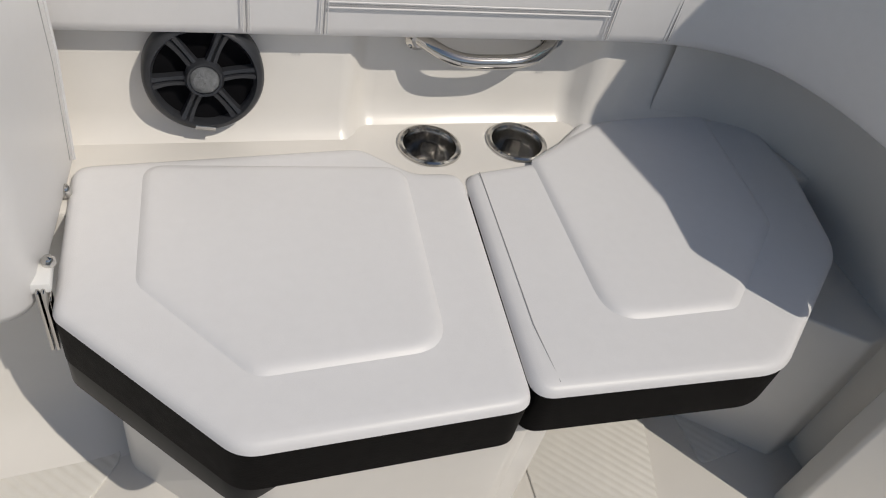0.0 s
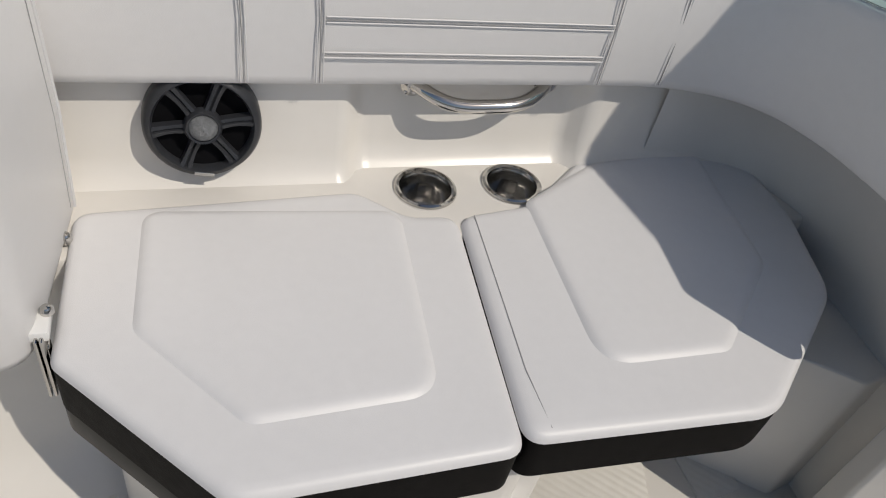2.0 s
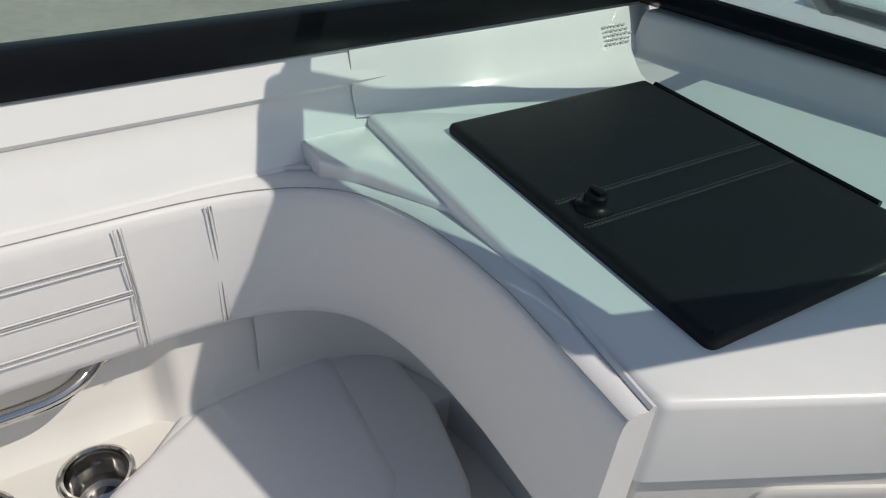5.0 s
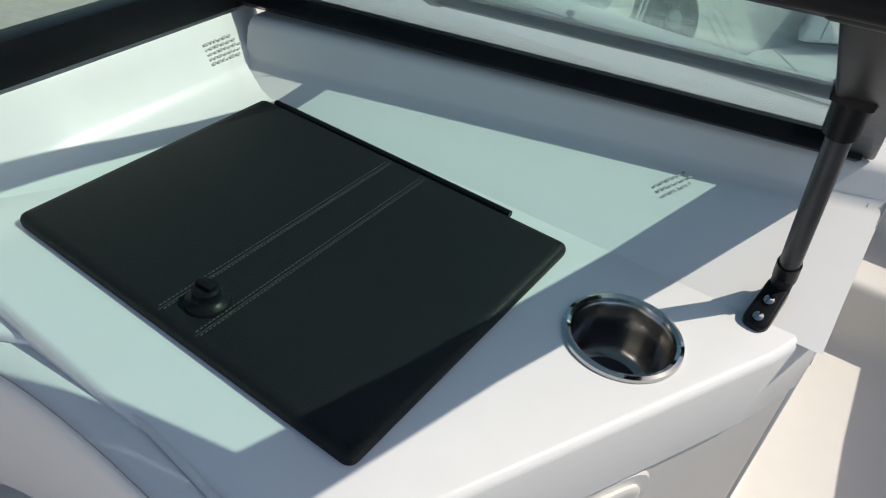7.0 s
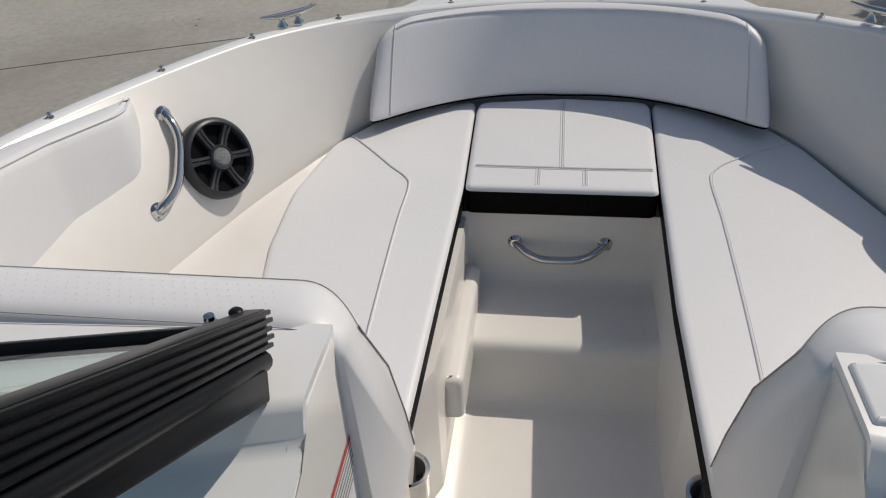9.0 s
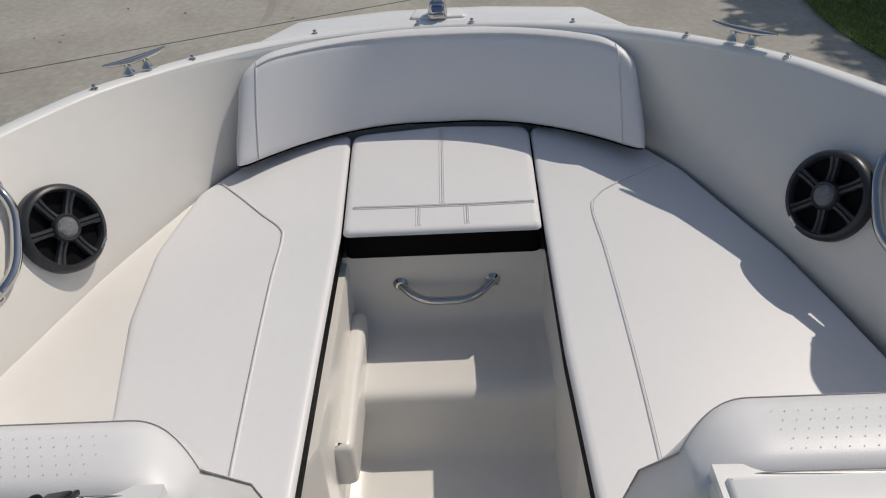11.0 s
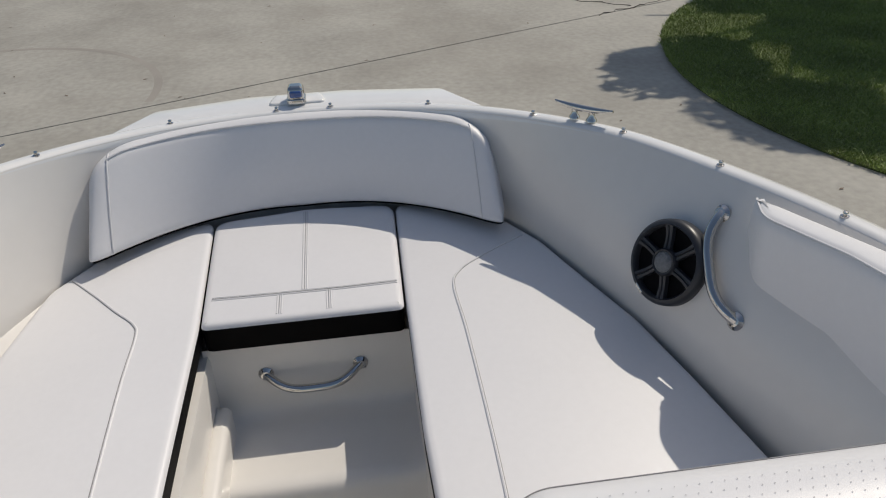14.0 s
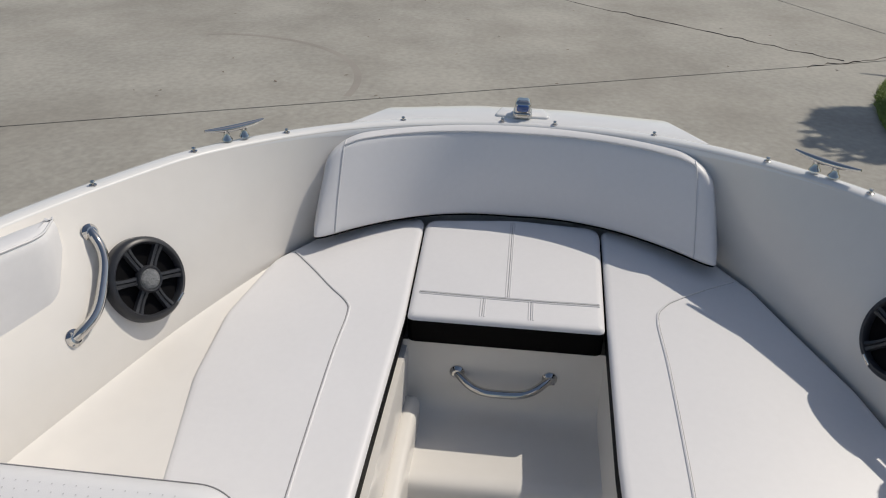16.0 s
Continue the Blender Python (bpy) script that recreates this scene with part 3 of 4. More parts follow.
hinge = part("folding_hinge", box(-0.012, 0.002, -0.008, 0.008, 0.0, 0.05, 0.002), STEEL, aft, "folded stainless steel hinge")
hinge.location = (0.008, 0.86, 0.632)
part("strap", box(-0.004, 0.0, -0.02, 0.012, -0.03, 0.075, 0.0015), STEEL, hinge)
part("strap", box(-0.010, -0.006, -0.02, 0.012, -0.03, 0.075, 0.0015), STEEL, hinge)
part("plate", box(-0.028, 0.006, -0.012, 0.03, 0.066, 0.082, 0.003), GEL_WHITE, hinge)
part("bolt", lathe([(0.008, 0), (0.008, 0.006), (0.005, 0.010), (0.0005, 0.011)], 12), STEEL, hinge).matrix_basis = Matrix.Translation((0.003, 0.02, 0.082))
part("hinge_bolt", lathe([(0.008, -0.006), (0.008, 0.004), (0.005, 0.008), (0.0005, 0.009)], 12), STEEL, aft, "small steel hinge bolt").location = (0.016, 1.03, 0.69)

# sole and seat bases
floor = thing("floor", "cream gelcoat cockpit sole with moulded non-skid panels", "boat sole", kind="structure")
part("sole", prism([Vector(p) for p in ((AFT, -1.22), (2.05, -1.22), (2.05, 1.22), (AFT, 1.22))], 0.20, 0.25, 0.004), GEL, floor)


def nonskid(outline):
    part("nonskid_panel", prism(resample(round_poly(outline), 0.05), 0.25, 0.254, 0.002), NONSKID, floor, "ribbed non-skid panel")


nonskid([(-0.7, 0.90, 0.05), (-0.05, 0.97, 0.08), (0.05, 0.90, 0.04), (-0.05, 0.76, 0.03), (-0.7, 0.70, 0.05)])
nonskid([(0.70, 0.95, 0.02), (0.98, 0.95, 0.02), (0.95, 0.80, 0.02), (0.86, 0.50, 0.02), (0.68, 0.50, 0.02)])
nonskid([(1.02, 0.84, 0.015), (1.10, 0.80, 0.015), (1.125, 0.72, 0.015), (1.025, 0.705, 0.015)])
nonskid([(0.0, 0.45, 0.04), (1.2, 0.45, 0.04), (1.45, 0.2, 0.04), (1.45, -0.45, 0.04), (0.0, -0.45, 0.04)])
base = thing("seat_base", "cream gelcoat seat base moulding under the cushions", "seat base", kind="structure")
part("aft_base", prism(resample(round_poly([(0.05, 1.14, 0.02), (0.59, 1.14, 0.02), (0.59, 0.66, 0.03), (0.24, 0.69, 0.05), (0.05, 0.87, 0.05)]), 0.04), 0.25, 0.598, 0.01), GEL, base)
# black underside board; its colour also stands in for the shade below the cushion
part("aft_rim_and_shade", prism(resample(round_poly([(0.02, 1.14, 0.02), (0.565, 1.14, 0.02), (0.555, 0.68, 0.03), (0.30, 0.675, 0.05), (0.20, 0.627, 0.04), (0.010, 0.835, 0.04)]), 0.04), 0.545, 0.60, 0.006), BLACK_PLASTIC, base, "dark underside board")
part("front_leg", prism(resample(round_poly([(0.50, 0.80, 0.02), (0.615, 0.80, 0.02), (0.615, 0.665, 0.015), (0.52, 0.665, 0.015)]), 0.04), 0.25, 0.60, 0.006), GEL, base)
part("fore_base", prism(resample(round_poly([(0.98, 1.15, 0.02), (1.25, 1.15, 0.02), (1.26, 0.72, 0.02), (1.17, 0.70, 0.02), (1.0, 0.83, 0.03)]), 0.04), 0.25, 0.598, 0.006), GEL, base)
part("fore_board", prism(resample(round_poly([(0.60, 1.14, 0.02), (1.13, 1.15, 0.02), (1.10, 0.86, 0.03), (0.88, 0.68, 0.05), (0.60, 0.68, 0.02)]), 0.04), 0.58, 0.60, 0.004), BLACK_PLASTIC, base, "dark underside board")

part("aft_liner", rings(resample(round_poly([(-0.9, 1.20, 0.01), (0.03, 1.20, 0.01), (0.03, 0.98, 0.05), (-0.9, 0.90, 0.05)]), 0.05), [(-0.10, 0.25), (-0.04, 0.275), (0.0, 0.33), (0.02, 0.50), (0.03, 0.60), (0.05, 0.64), (0.08, 0.655)]), GEL, liner, "moulded cream liner", angle=70)

# ---------------------------------------------------------------- consoles
CON = 1.11


def mirrored(outline, side):
    q = [(p[0], p[1] * side, *p[2:]) for p in outline]
    return q if side > 0 else q[::-1]


def console(side):
    """Moulded console with sloped coaming; side 1 is port."""
    c = thing("console_port" if side > 0 else "console_starboard", "white gelcoat console moulding with coaming and side panel", "boat console", kind="structure")
    o = resample(round_poly(mirrored([(1.152, 1.20, 0.02), (1.108, 0.575, 0.02), (1.585, 0.325, 0.05), (1.69, 0.284, 0.04), (1.86, 0.284, 0.02), (1.74, 1.21, 0.01)], side), 8), 0.05)
    holes = [(1.505, 0.472, 0.0585)] if side > 0 else []
    part("top", prism(o, 1.0, CON, 0.010, holes), GEL_WHITE, c)
    o2 = resample(round_poly(mirrored([(1.23, 1.19, 0.02), (1.228, 0.655, 0.02), (1.135, 0.625, 0.01), (1.116, 0.581, 0.01), (1.59, 0.335, 0.04), (1.682, 0.289, 0.03), (2.02, 0.289, 0.02), (2.10, 1.1, 0.02)], side), 8), 0.05)
    part("body", rings(o2, [(0.0, 0.25), (0.0, 0.95), (0.0, 1.005)]), GEL, c)
    # ramp and coaming under the windscreen
    line = [Vector((1.66 + 0.195 * t, 1.175 - 0.89 * t, t)) for t in np.linspace(0, 1, 16)]
    rows_c = []
    for p in line:
        t = p.z
        zb, zt = 1.132 + 0.043 * t, 1.20 + 0.027 * t
        sec = [(1.625 - p.x, CON - 0.003), (1.64 - p.x, CON + 0.002), (-0.012, zb - 0.002), (-0.002, zb + 0.003), (0.004, zb + 0.012), (0.014, zt - 0.012), (0.02, zt - 0.003), (0.032, zt), (2.0 - p.x, zt), (2.01 - p.x, 1.0)]
        rows_c.append([Vector((p.x + a, p.y * side, z)) for a, z in sec])
    bm_c = sheet(rows_c)
    bm_c.verts.ensure_lookup_table()
    k = len(rows_c[0])
    bm_c.faces.new([bm_c.verts[len(rows_c) * k - k + q] for q in range(k)])
    part("windscreen_coaming", bm_c, GEL_WHITE, c, "sloped white coaming under the windscreen", angle=50)
    # side cheek along the walkway
    bm_s = bmesh.new()
    xz = [(1.69, 0.25), (1.69, 1.09), (1.705, 1.118), (1.835, 1.158), (1.862, 1.19), (1.88, 1.218), (1.99, 1.218), (2.08, 1.02), (2.26, 0.62), (2.26, 0.25)]
    a = [bm_s.verts.new((x, 0.283 * side, z)) for x, z in xz]
    b = [bm_s.verts.new((x, 0.302 * side, z)) for x, z in xz]
    bm_s.faces.new(a)
    bm_s.faces.new(b)
    for q in range(len(xz)):
        r = (q + 1) % len(xz)
        bm_s.faces.new((a[q], a[r], b[r], b[q]))
    bmesh.ops.bevel(bm_s, geom=bm_s.edges[:], offset=0.006, segments=3, affect="EDGES", profile=0.5)
    part("side_cheek", bm_s, GEL, c)
    return c


port_console = console(1)
fillet = ((1.08, 1.108, 1.188), (1.12, 1.1125, 1.190), (1.145, 1.122, 1.194), (1.165, 1.14, 1.202), (1.19, 1.18, 1.206), (1.205, 1.2, 1.212))
fillet_rows = []
for x in np.linspace(1.135, 1.72, 24):
    f_ = min(1, (x - 1.135) / 0.24)
    f_ = f_ * f_ * (3 - 2 * f_)
    fillet_rows.append([Vector((x, y1 + (y0 - y1) * f_, z)) for y0, z, y1 in fillet])
part("side_fillet", sheet(fillet_rows), GEL_WHITE, port_console, angle=60)
stbd_console = console(-1)
part("deck_step", prism(resample(round_poly([(1.895, -0.292, 0.006), (1.895, -1.1, 0.006), (1.982, -1.1, 0.006), (1.982, -0.292, 0.006)]), 0.05), 1.2, 1.233, 0.006), GEL_WHITE, stbd_console)

# outlined access panel in the slanting aft face of the console
d = Vector((0.447, -0.25, 0)).normalized()
pn = thing("access_panel", "outlined oval-cornered access panel in the console face", "access panel", (1.37, 0.452, 0.83))
fr = resample(round_poly([(-0.15, -0.2, 0.05), (0.15, -0.2, 0.05), (0.15, 0.16, 0.05), (-0.15, 0.16, 0.05)], 8), 0.03)
bm = rings(fr, [(0, -0.01), (0, 0.004), (0.003, 0.007), (0.01, 0.007)])
part("frame", bm, GEL, pn)
bm = rings(inset(fr, 0.018), [(0, 0.004), (0, 0.011), (0.003, 0.013), (0.01, 0.013)])
part("door", bm, GEL, pn)
settle(pn, Matrix.Translation((1.352, 0.4625, 0.83)) @ Matrix((d, (0, 0, 1), d.cross(Vector((0, 0, 1))))).transposed().to_4x4())

# glovebox lid
lid = thing("glovebox_lid", "black leather-covered glovebox lid with stitched band", "glovebox lid", (0, 0, 0))
lo = resample(round_poly([(1.228, 1.095, 0.012), (1.612, 1.088, 0.012), (1.598, 0.583, 0.012), (1.200, 0.598, 0.012)], 5), 0.05)
part("panel", rings(lo, [(0, CON - 0.001), (-0.001, CON + 0.006), (0.001, CON + 0.011), (0.005, CON + 0.0135), (0.012, CON + 0.014)]), LEATHER, lid)


def on_lid(u, v, z=0.0145):
    a, b = Vector((1.228, 1.095)), Vector((1.612, 1.088))
    c2, d2 = Vector((1.200, 0.598)), Vector((1.598, 0.583))
    p = a.lerp(b, u).lerp(c2.lerp(d2, u), v)
    return Vector((p.x, p.y, CON + z))


for v in (0.475, 0.585):
    for dv in (-0.007, 0.007):
        n_st = 70
        bm = bmesh.new()
        for k in range(n_st):
            u0 = 0.03 + k * 0.94 / n_st
            tube([on_lid(u0, v + dv), on_lid(u0 + 0.6 * 0.94 / n_st, v + dv)], 0.0007, 4, bm)
        part("stitching", bm, LID_THREAD, lid, "grey stitching")
    part("fold", tube([on_lid(u, v, 0.0134) for u in np.linspace(0.02, 0.98, 6)], 0.0014, 6), LEATHER, lid)
part("hinge_bar", tube([on_lid(1.012, 0.04, 0.01), on_lid(1.012, 0.83, 0.01)], 0.0055, 8), BLACK_METAL, lid, "black piano hinge")
kp = on_lid(0.12, 0.53)
knob = part("latch_knob", lathe([(0.024, 0), (0.023, 0.003), (0.016, 0.006), (0.014, 0.009), (0.0145, 0.018), (0.012, 0.021), (0.0005, 0.021)], 28), BLACK_PLASTIC, lid, "round black latch knob")
knob.location = kp
kt = part("key_tab", box(-0.004, 0.004, -0.010, 0.010, 0.021, 0.026, 0.001), BLACK_PLASTIC, knob)
cup_holder(1.505, 0.472, CON + 0.0005, 0.066, 0.072)


def print_block(name, at, udir, vdir, w, h, rows_n, label, ink=GREY_INK, backing=None):
    """Unreadable small print as plain bars."""
    s = thing(name, label, "label", at)
    u, v = Vector(udir).normalized(), Vector(vdir).normalized()
    n = u.cross(v)
    rnd = random.Random(len(name) + int(at[0] * 100))
    bm = bmesh.new()
    for r in range(rows_n):
        x = 0.0
        while x < w * rnd.uniform(0.75, 1.0):
            l = rnd.uniform(0.003, 0.010)
            hh = h / rows_n * rnd.uniform(0.3, 0.55)
            y = r * h / rows_n
            q = [u * x + v * y, u * (x + l) + v * y, u * (x + l) + v * (y + hh), u * x + v * (y + hh)]
            bm.faces.new([bm.verts.new(p + n * 0.0012) for p in q])
            x += l + 0.003
    part("print", bm, ink, s, "grey bars of small print", smooth=False)
    if backing:
        bm = bmesh.new()
        q = [u * -0.004 + v * -0.004, u * (w + 0.004) + v * -0.004, u * (w + 0.004) + v * (h + 0.004), u * -0.004 + v * (h + 0.004)]
        bm.faces.new([bm.verts.new(p + n * 0.0006) for p in q])
        part("sheet", bm, backing, s, smooth=False)
    return s


print_block("printed_mark", (1.595, 1.1705, 1.1510), (1.0, 0.0, 0.0), (-0.0, 0.53, 0.848), 0.065, 0.036, 5, "faded grey print on the coaming", PRINT_AND_SHADOW)
# the windscreen marking's shadow is drawn on the console further down

# warning labels on the cheek
wl = thing("warning_label", "white warning label with red band and yellow triangle panel", "label", (0, 0, 0))


def cheek_quad(x0, z0, x1, z1, w, off):
    a, b = Vector((x0, 0.283, z0)), Vector((x1, 0.283, z1))
    s = (b - a).normalized()
    t = Vector((-s.z, 0, s.x)) * w
    bm = bmesh.new()
    bm.faces.new([bm.verts.new(p + Vector((0, -off, 0))) for p in (a, b, b + t, a + t)])
    return bm


part("sheet", cheek_quad(1.70, 1.035, 2.03, 1.052, -0.165, 0.0006), SHEET, wl, smooth=False)
part("red_band", cheek_quad(1.70, 1.035, 2.03, 1.052, -0.010, 0.0012), RED, wl, smooth=False)
part("yellow_panel", cheek_quad(1.83, 0.950, 1.95, 0.958, -0.068, 0.0012), YELLOW, wl, smooth=False)
part("red_panel", cheek_quad(1.715, 0.985, 1.79, 0.989, -0.022, 0.0013), RED, wl, smooth=False)
for k in range(6):
    part("text_bar", cheek_quad(1.84, 1.028 - 0.011 * k, 2.0 - 0.006 * k, 1.036 - 0.011 * k, -0.0035, 0.0013), GREY_INK, wl, smooth=False)
for k in range(4):
    part("text_bar", cheek_quad(1.842, 0.938 - 0.014 * k, 1.94, 0.944 - 0.014 * k, -0.005, 0.0018), INK, wl, smooth=False)
for k in range(5):
    part("text_bar", cheek_quad(1.72, 0.95 - 0.012 * k, 1.80, 0.954 - 0.012 * k, -0.004, 0.0013), GREY_INK, wl, smooth=False)
part("warning_triangle", cheek_quad(1.80, 1.02, 1.825, 1.021, -0.03, 0.0013), INK, wl, smooth=False)

# ---------------------------------------------------------------- windscreen
A, B, C = Vector((1.865, 0.345, 1.235)), Vector((1.70, 1.20, 1.222)), Vector((1.358, 0.372, 1.539))
AB, AC = B - A, C - A
NRM = AB.cross(AC).normalized()
if NRM.x < 0:
    NRM = -NRM
D = C + AB * 0.93 + Vector((-0.02, 0.03, -0.01))
ab, edge = AB.normalized(), AC.normalized()


def pane(parent, corners, thick=0.005):
    n = (corners[1] - corners[0]).cross(corners[3] - corners[0]).normalized() * thick / 2
    bm = bmesh.new()
    f = [bm.verts.new(p + n) for p in corners]
    b = [bm.verts.new(p - n) for p in corners]
    bm.faces.new(f)
    bm.faces.new(b[::-1])
    for i in range(4):
        j = (i + 1) % 4
        bm.faces.new((f[i], b[i], b[j], f[j]))
    return part("pane", bm, GLASS, parent, "green-tinted glass pane", smooth=False)


ws = thing("windscreen", "black-framed windscreen with green-tinted glass, raked aft", "windscreen", (0, 0, 0))
pane(ws, [A, B, D, C])
part("bottom_rail", bar(A + AB * -0.01, B + AB * 0.03, 0.036, 0.03, NRM), BLACK_METAL, ws)
part("bottom_gasket", bar(A + AB * -0.01 + edge * -0.016 - NRM * 0.006, B + AB * 0.03 + edge * -0.016 - NRM * 0.006, 0.02, 0.018, NRM), BLACK_PLASTIC, ws)
part("top_rail", tube([C + AB * t + NRM * 0.008 for t in np.linspace(0.0, 0.5, 8)] + [C.lerp(D, 0.75), D + Vector((-0.01, 0.0, 0))], 0.0175, 12), BLACK_METAL, ws)
part("stanchion", bar(A - edge * 0.012 + NRM * 0.010, C + NRM * 0.012, 0.05, 0.036, NRM, 0.004), BLACK_METAL, ws, "flat black stanchion extrusion")
part("stanchion_cap", bar(C + NRM * 0.010 - edge * 0.012 + ab * 0.012, C + NRM * 0.010 + edge * 0.004 + ab * 0.008, 0.05, 0.04, NRM, 0.006), BLACK_PLASTIC, ws)
# side glass running aft along the coaming
S0, S1 = Vector((1.70, 1.222, 1.235)), Vector((-1.2, 1.235, 1.235))
T0, T1 = Vector((1.27, 1.235, 1.52)), Vector((-1.2, 1.20, 1.46))
pane(ws, [S0, S1, T1, T0])
part("side_rail", bar(S0 + Vector((0.04, 0, -0.004)), S1, 0.034, 0.056), BLACK_METAL, ws)
part("corner_post", tube([S0, D + Vector((0, 0, -0.005))], 0.022, 10), BLACK_METAL, ws)
part("side_top_rail", tube([D, T0, T0.lerp(T1, 0.5), T1], 0.02, 10), BLACK_METAL, ws)

# walk-through panel swung open and folded over the port pane
OFF = NRM * 0.066
A2, C2 = A + OFF + edge * -0.045, Vector((1.363, 0.334, 1.624))
W = 0.60
E_ = ab * W
fold = thing("folding_windscreen_door", "black-framed walk-through windscreen panel folded open over the fixed pane", "windscreen door", (0, 0, 0))
pane(fold, [A2 + ab * 0.01, A2 + E_, C2 + E_, C2 + ab * 0.01])
part("hinge_stile", bar(A2, C2, 0.026, 0.046, NRM, 0.003), BLACK_METAL, fold)
for k in range(5):
    o_k = ab * -0.015 + NRM * (-0.018 + 0.0092 * k)
    part("hinge_rib", bar(A2 + o_k - edge * 0.004 * (k % 2), C2 + o_k, 0.006, 0.0055, NRM, 0.0015), BLACK_METAL, fold)
part("hinge_barrel", tube([A2 - NRM * 0.034 - ab * 0.008 + edge * 0.012, C2 - NRM * 0.034 - ab * 0.008], 0.0125, 12), BLACK_METAL, fold)
part("hinge_clip", tube([A2 - NRM * 0.034 - ab * 0.008 + edge * 0.12, A2 - NRM * 0.034 - ab * 0.008 + edge * 0.126], 0.0145, 12), STEEL, fold)
part("corner_cap", bar(C2 - edge * 0.014 + ab * 0.004, C2 + edge * 0.000 + ab * 0.002, 0.032, 0.046, NRM, 0.006), BLACK_PLASTIC, fold)
part("top_rail", tube([C2 + E_ * t - NRM * 0.004 for t in (0.0, 0.35, 0.7, 1.0)], 0.0165, 12), BLACK_METAL, fold)
part("bottom_rail", bar(A2 + edge * 0.01, A2 + E_ + edge * 0.01, 0.018, 0.02, NRM, 0.003), BLACK_METAL, fold)
part("free_stile", bar(A2 + E_, C2 + E_, 0.026, 0.024, NRM, 0.004), BLACK_METAL, fold)
for t in (0.045, 0.40):
    lt = part("latch_pin", lathe([(0.009, 0), (0.009, 0.003), (0.004, 0.005), (0.004, 0.009), (0.007, 0.010), (0.006, 0.014), (0.0005, 0.015)], 16), STEEL, fold, "chrome latch pin")
    lt.matrix_basis = Matrix.Translation(A2 + ab * t + NRM * 0.010 + edge * 0.01)
kb = part("latch_knob", lathe([(0.008, 0), (0.008, 0.003), (0.006, 0.005), (0.0005, 0.006)], 16), BLACK_PLASTIC, fold, "black latch knob")
kb.matrix_basis = Matrix.Translation(A2 + ab * 0.012 + NRM * 0.022 + edge * 0.02)
for t in (0.13, 0.165):
    kb = part("latch_knob", lathe([(0.014, 0), (0.014, 0.010), (0.010, 0.016), (0.0005, 0.017)], 16), BLACK_PLASTIC, fold, "black latch knob")
    kb.matrix_basis = Matrix.Translation(C2 + ab * t * 1.5 + NRM * 0.016)

# support strut from console to stanchion
st = thing("windscreen_strut", "black tubular windscreen support strut bolted to the console", "support strut", (1.652, 0.357, CON + 0.008))
top = Vector((1.578, 0.370, 1.405)) - Vector((1.652, 0.357, CON + 0.008))
foot_p = Vector((0.020, -0.004, 0.026))
part("tube", tube([foot_p.lerp(top, t) for t in (0.1, 0.5, 0.97)], 0.0115, 14), GREY_PLASTIC, st, "black tube")
part("sleeve", tube([foot_p.lerp(top, t) for t in (0.86, 1.02)], 0.0165, 14), BLACK_PLASTIC, st)
part("collar", tube([foot_p.lerp(top, t) for t in (0.03, 0.13)], 0.0135, 14), BLACK_PLASTIC, st)
plate = part("foot_plate", prism(round_poly([(-0.015, -0.036, 0.014), (0.015, -0.036, 0.014), (0.013, 0.034, 0.010), (-0.013, 0.034, 0.010)]), -0.010, 0.010, 0.004), BLACK_PLASTIC, st)
axis_y = Vector((0.046, -0.006, 0.024)).normalized()
axis_x = axis_y.cross(Vector((0, 0, 1))).normalized()
plate.matrix_basis = Matrix.Translation((-0.008, 0.0, 0.006)) @ Matrix((axis_x, axis_y, axis_x.cross(axis_y))).transposed().to_4x4()
for y in (-0.022, 0.002):
    part("screw", lathe([(0.006, 0.009), (0.006, 0.012), (0.0005, 0.014)], 12), STEEL, plate).location = (0, y, 0)
part("knuckle", tube([foot_p + Vector((-0.004, 0.0, -0.020)), foot_p.lerp(top, 0.06)], 0.0125, 12), BLACK_PLASTIC, st)
part("clamp", box(-0.02, 0.02, -0.02, 0.02, 0.0, 0.03, 0.006), BLACK_PLASTIC, st).location = top + Vector((0, 0, -0.004))

# shadow that the glass marking casts on the console, drawn as grey bars
print_block("printed_mark", (1.738, 0.522, 1.1455), (0.818, -0.508, 0.269), (0.483, 0.861, 0.158), 0.055, 0.028, 3, "grey shadow of the glass marking, drawn on the console", PRINT_AND_SHADOW)

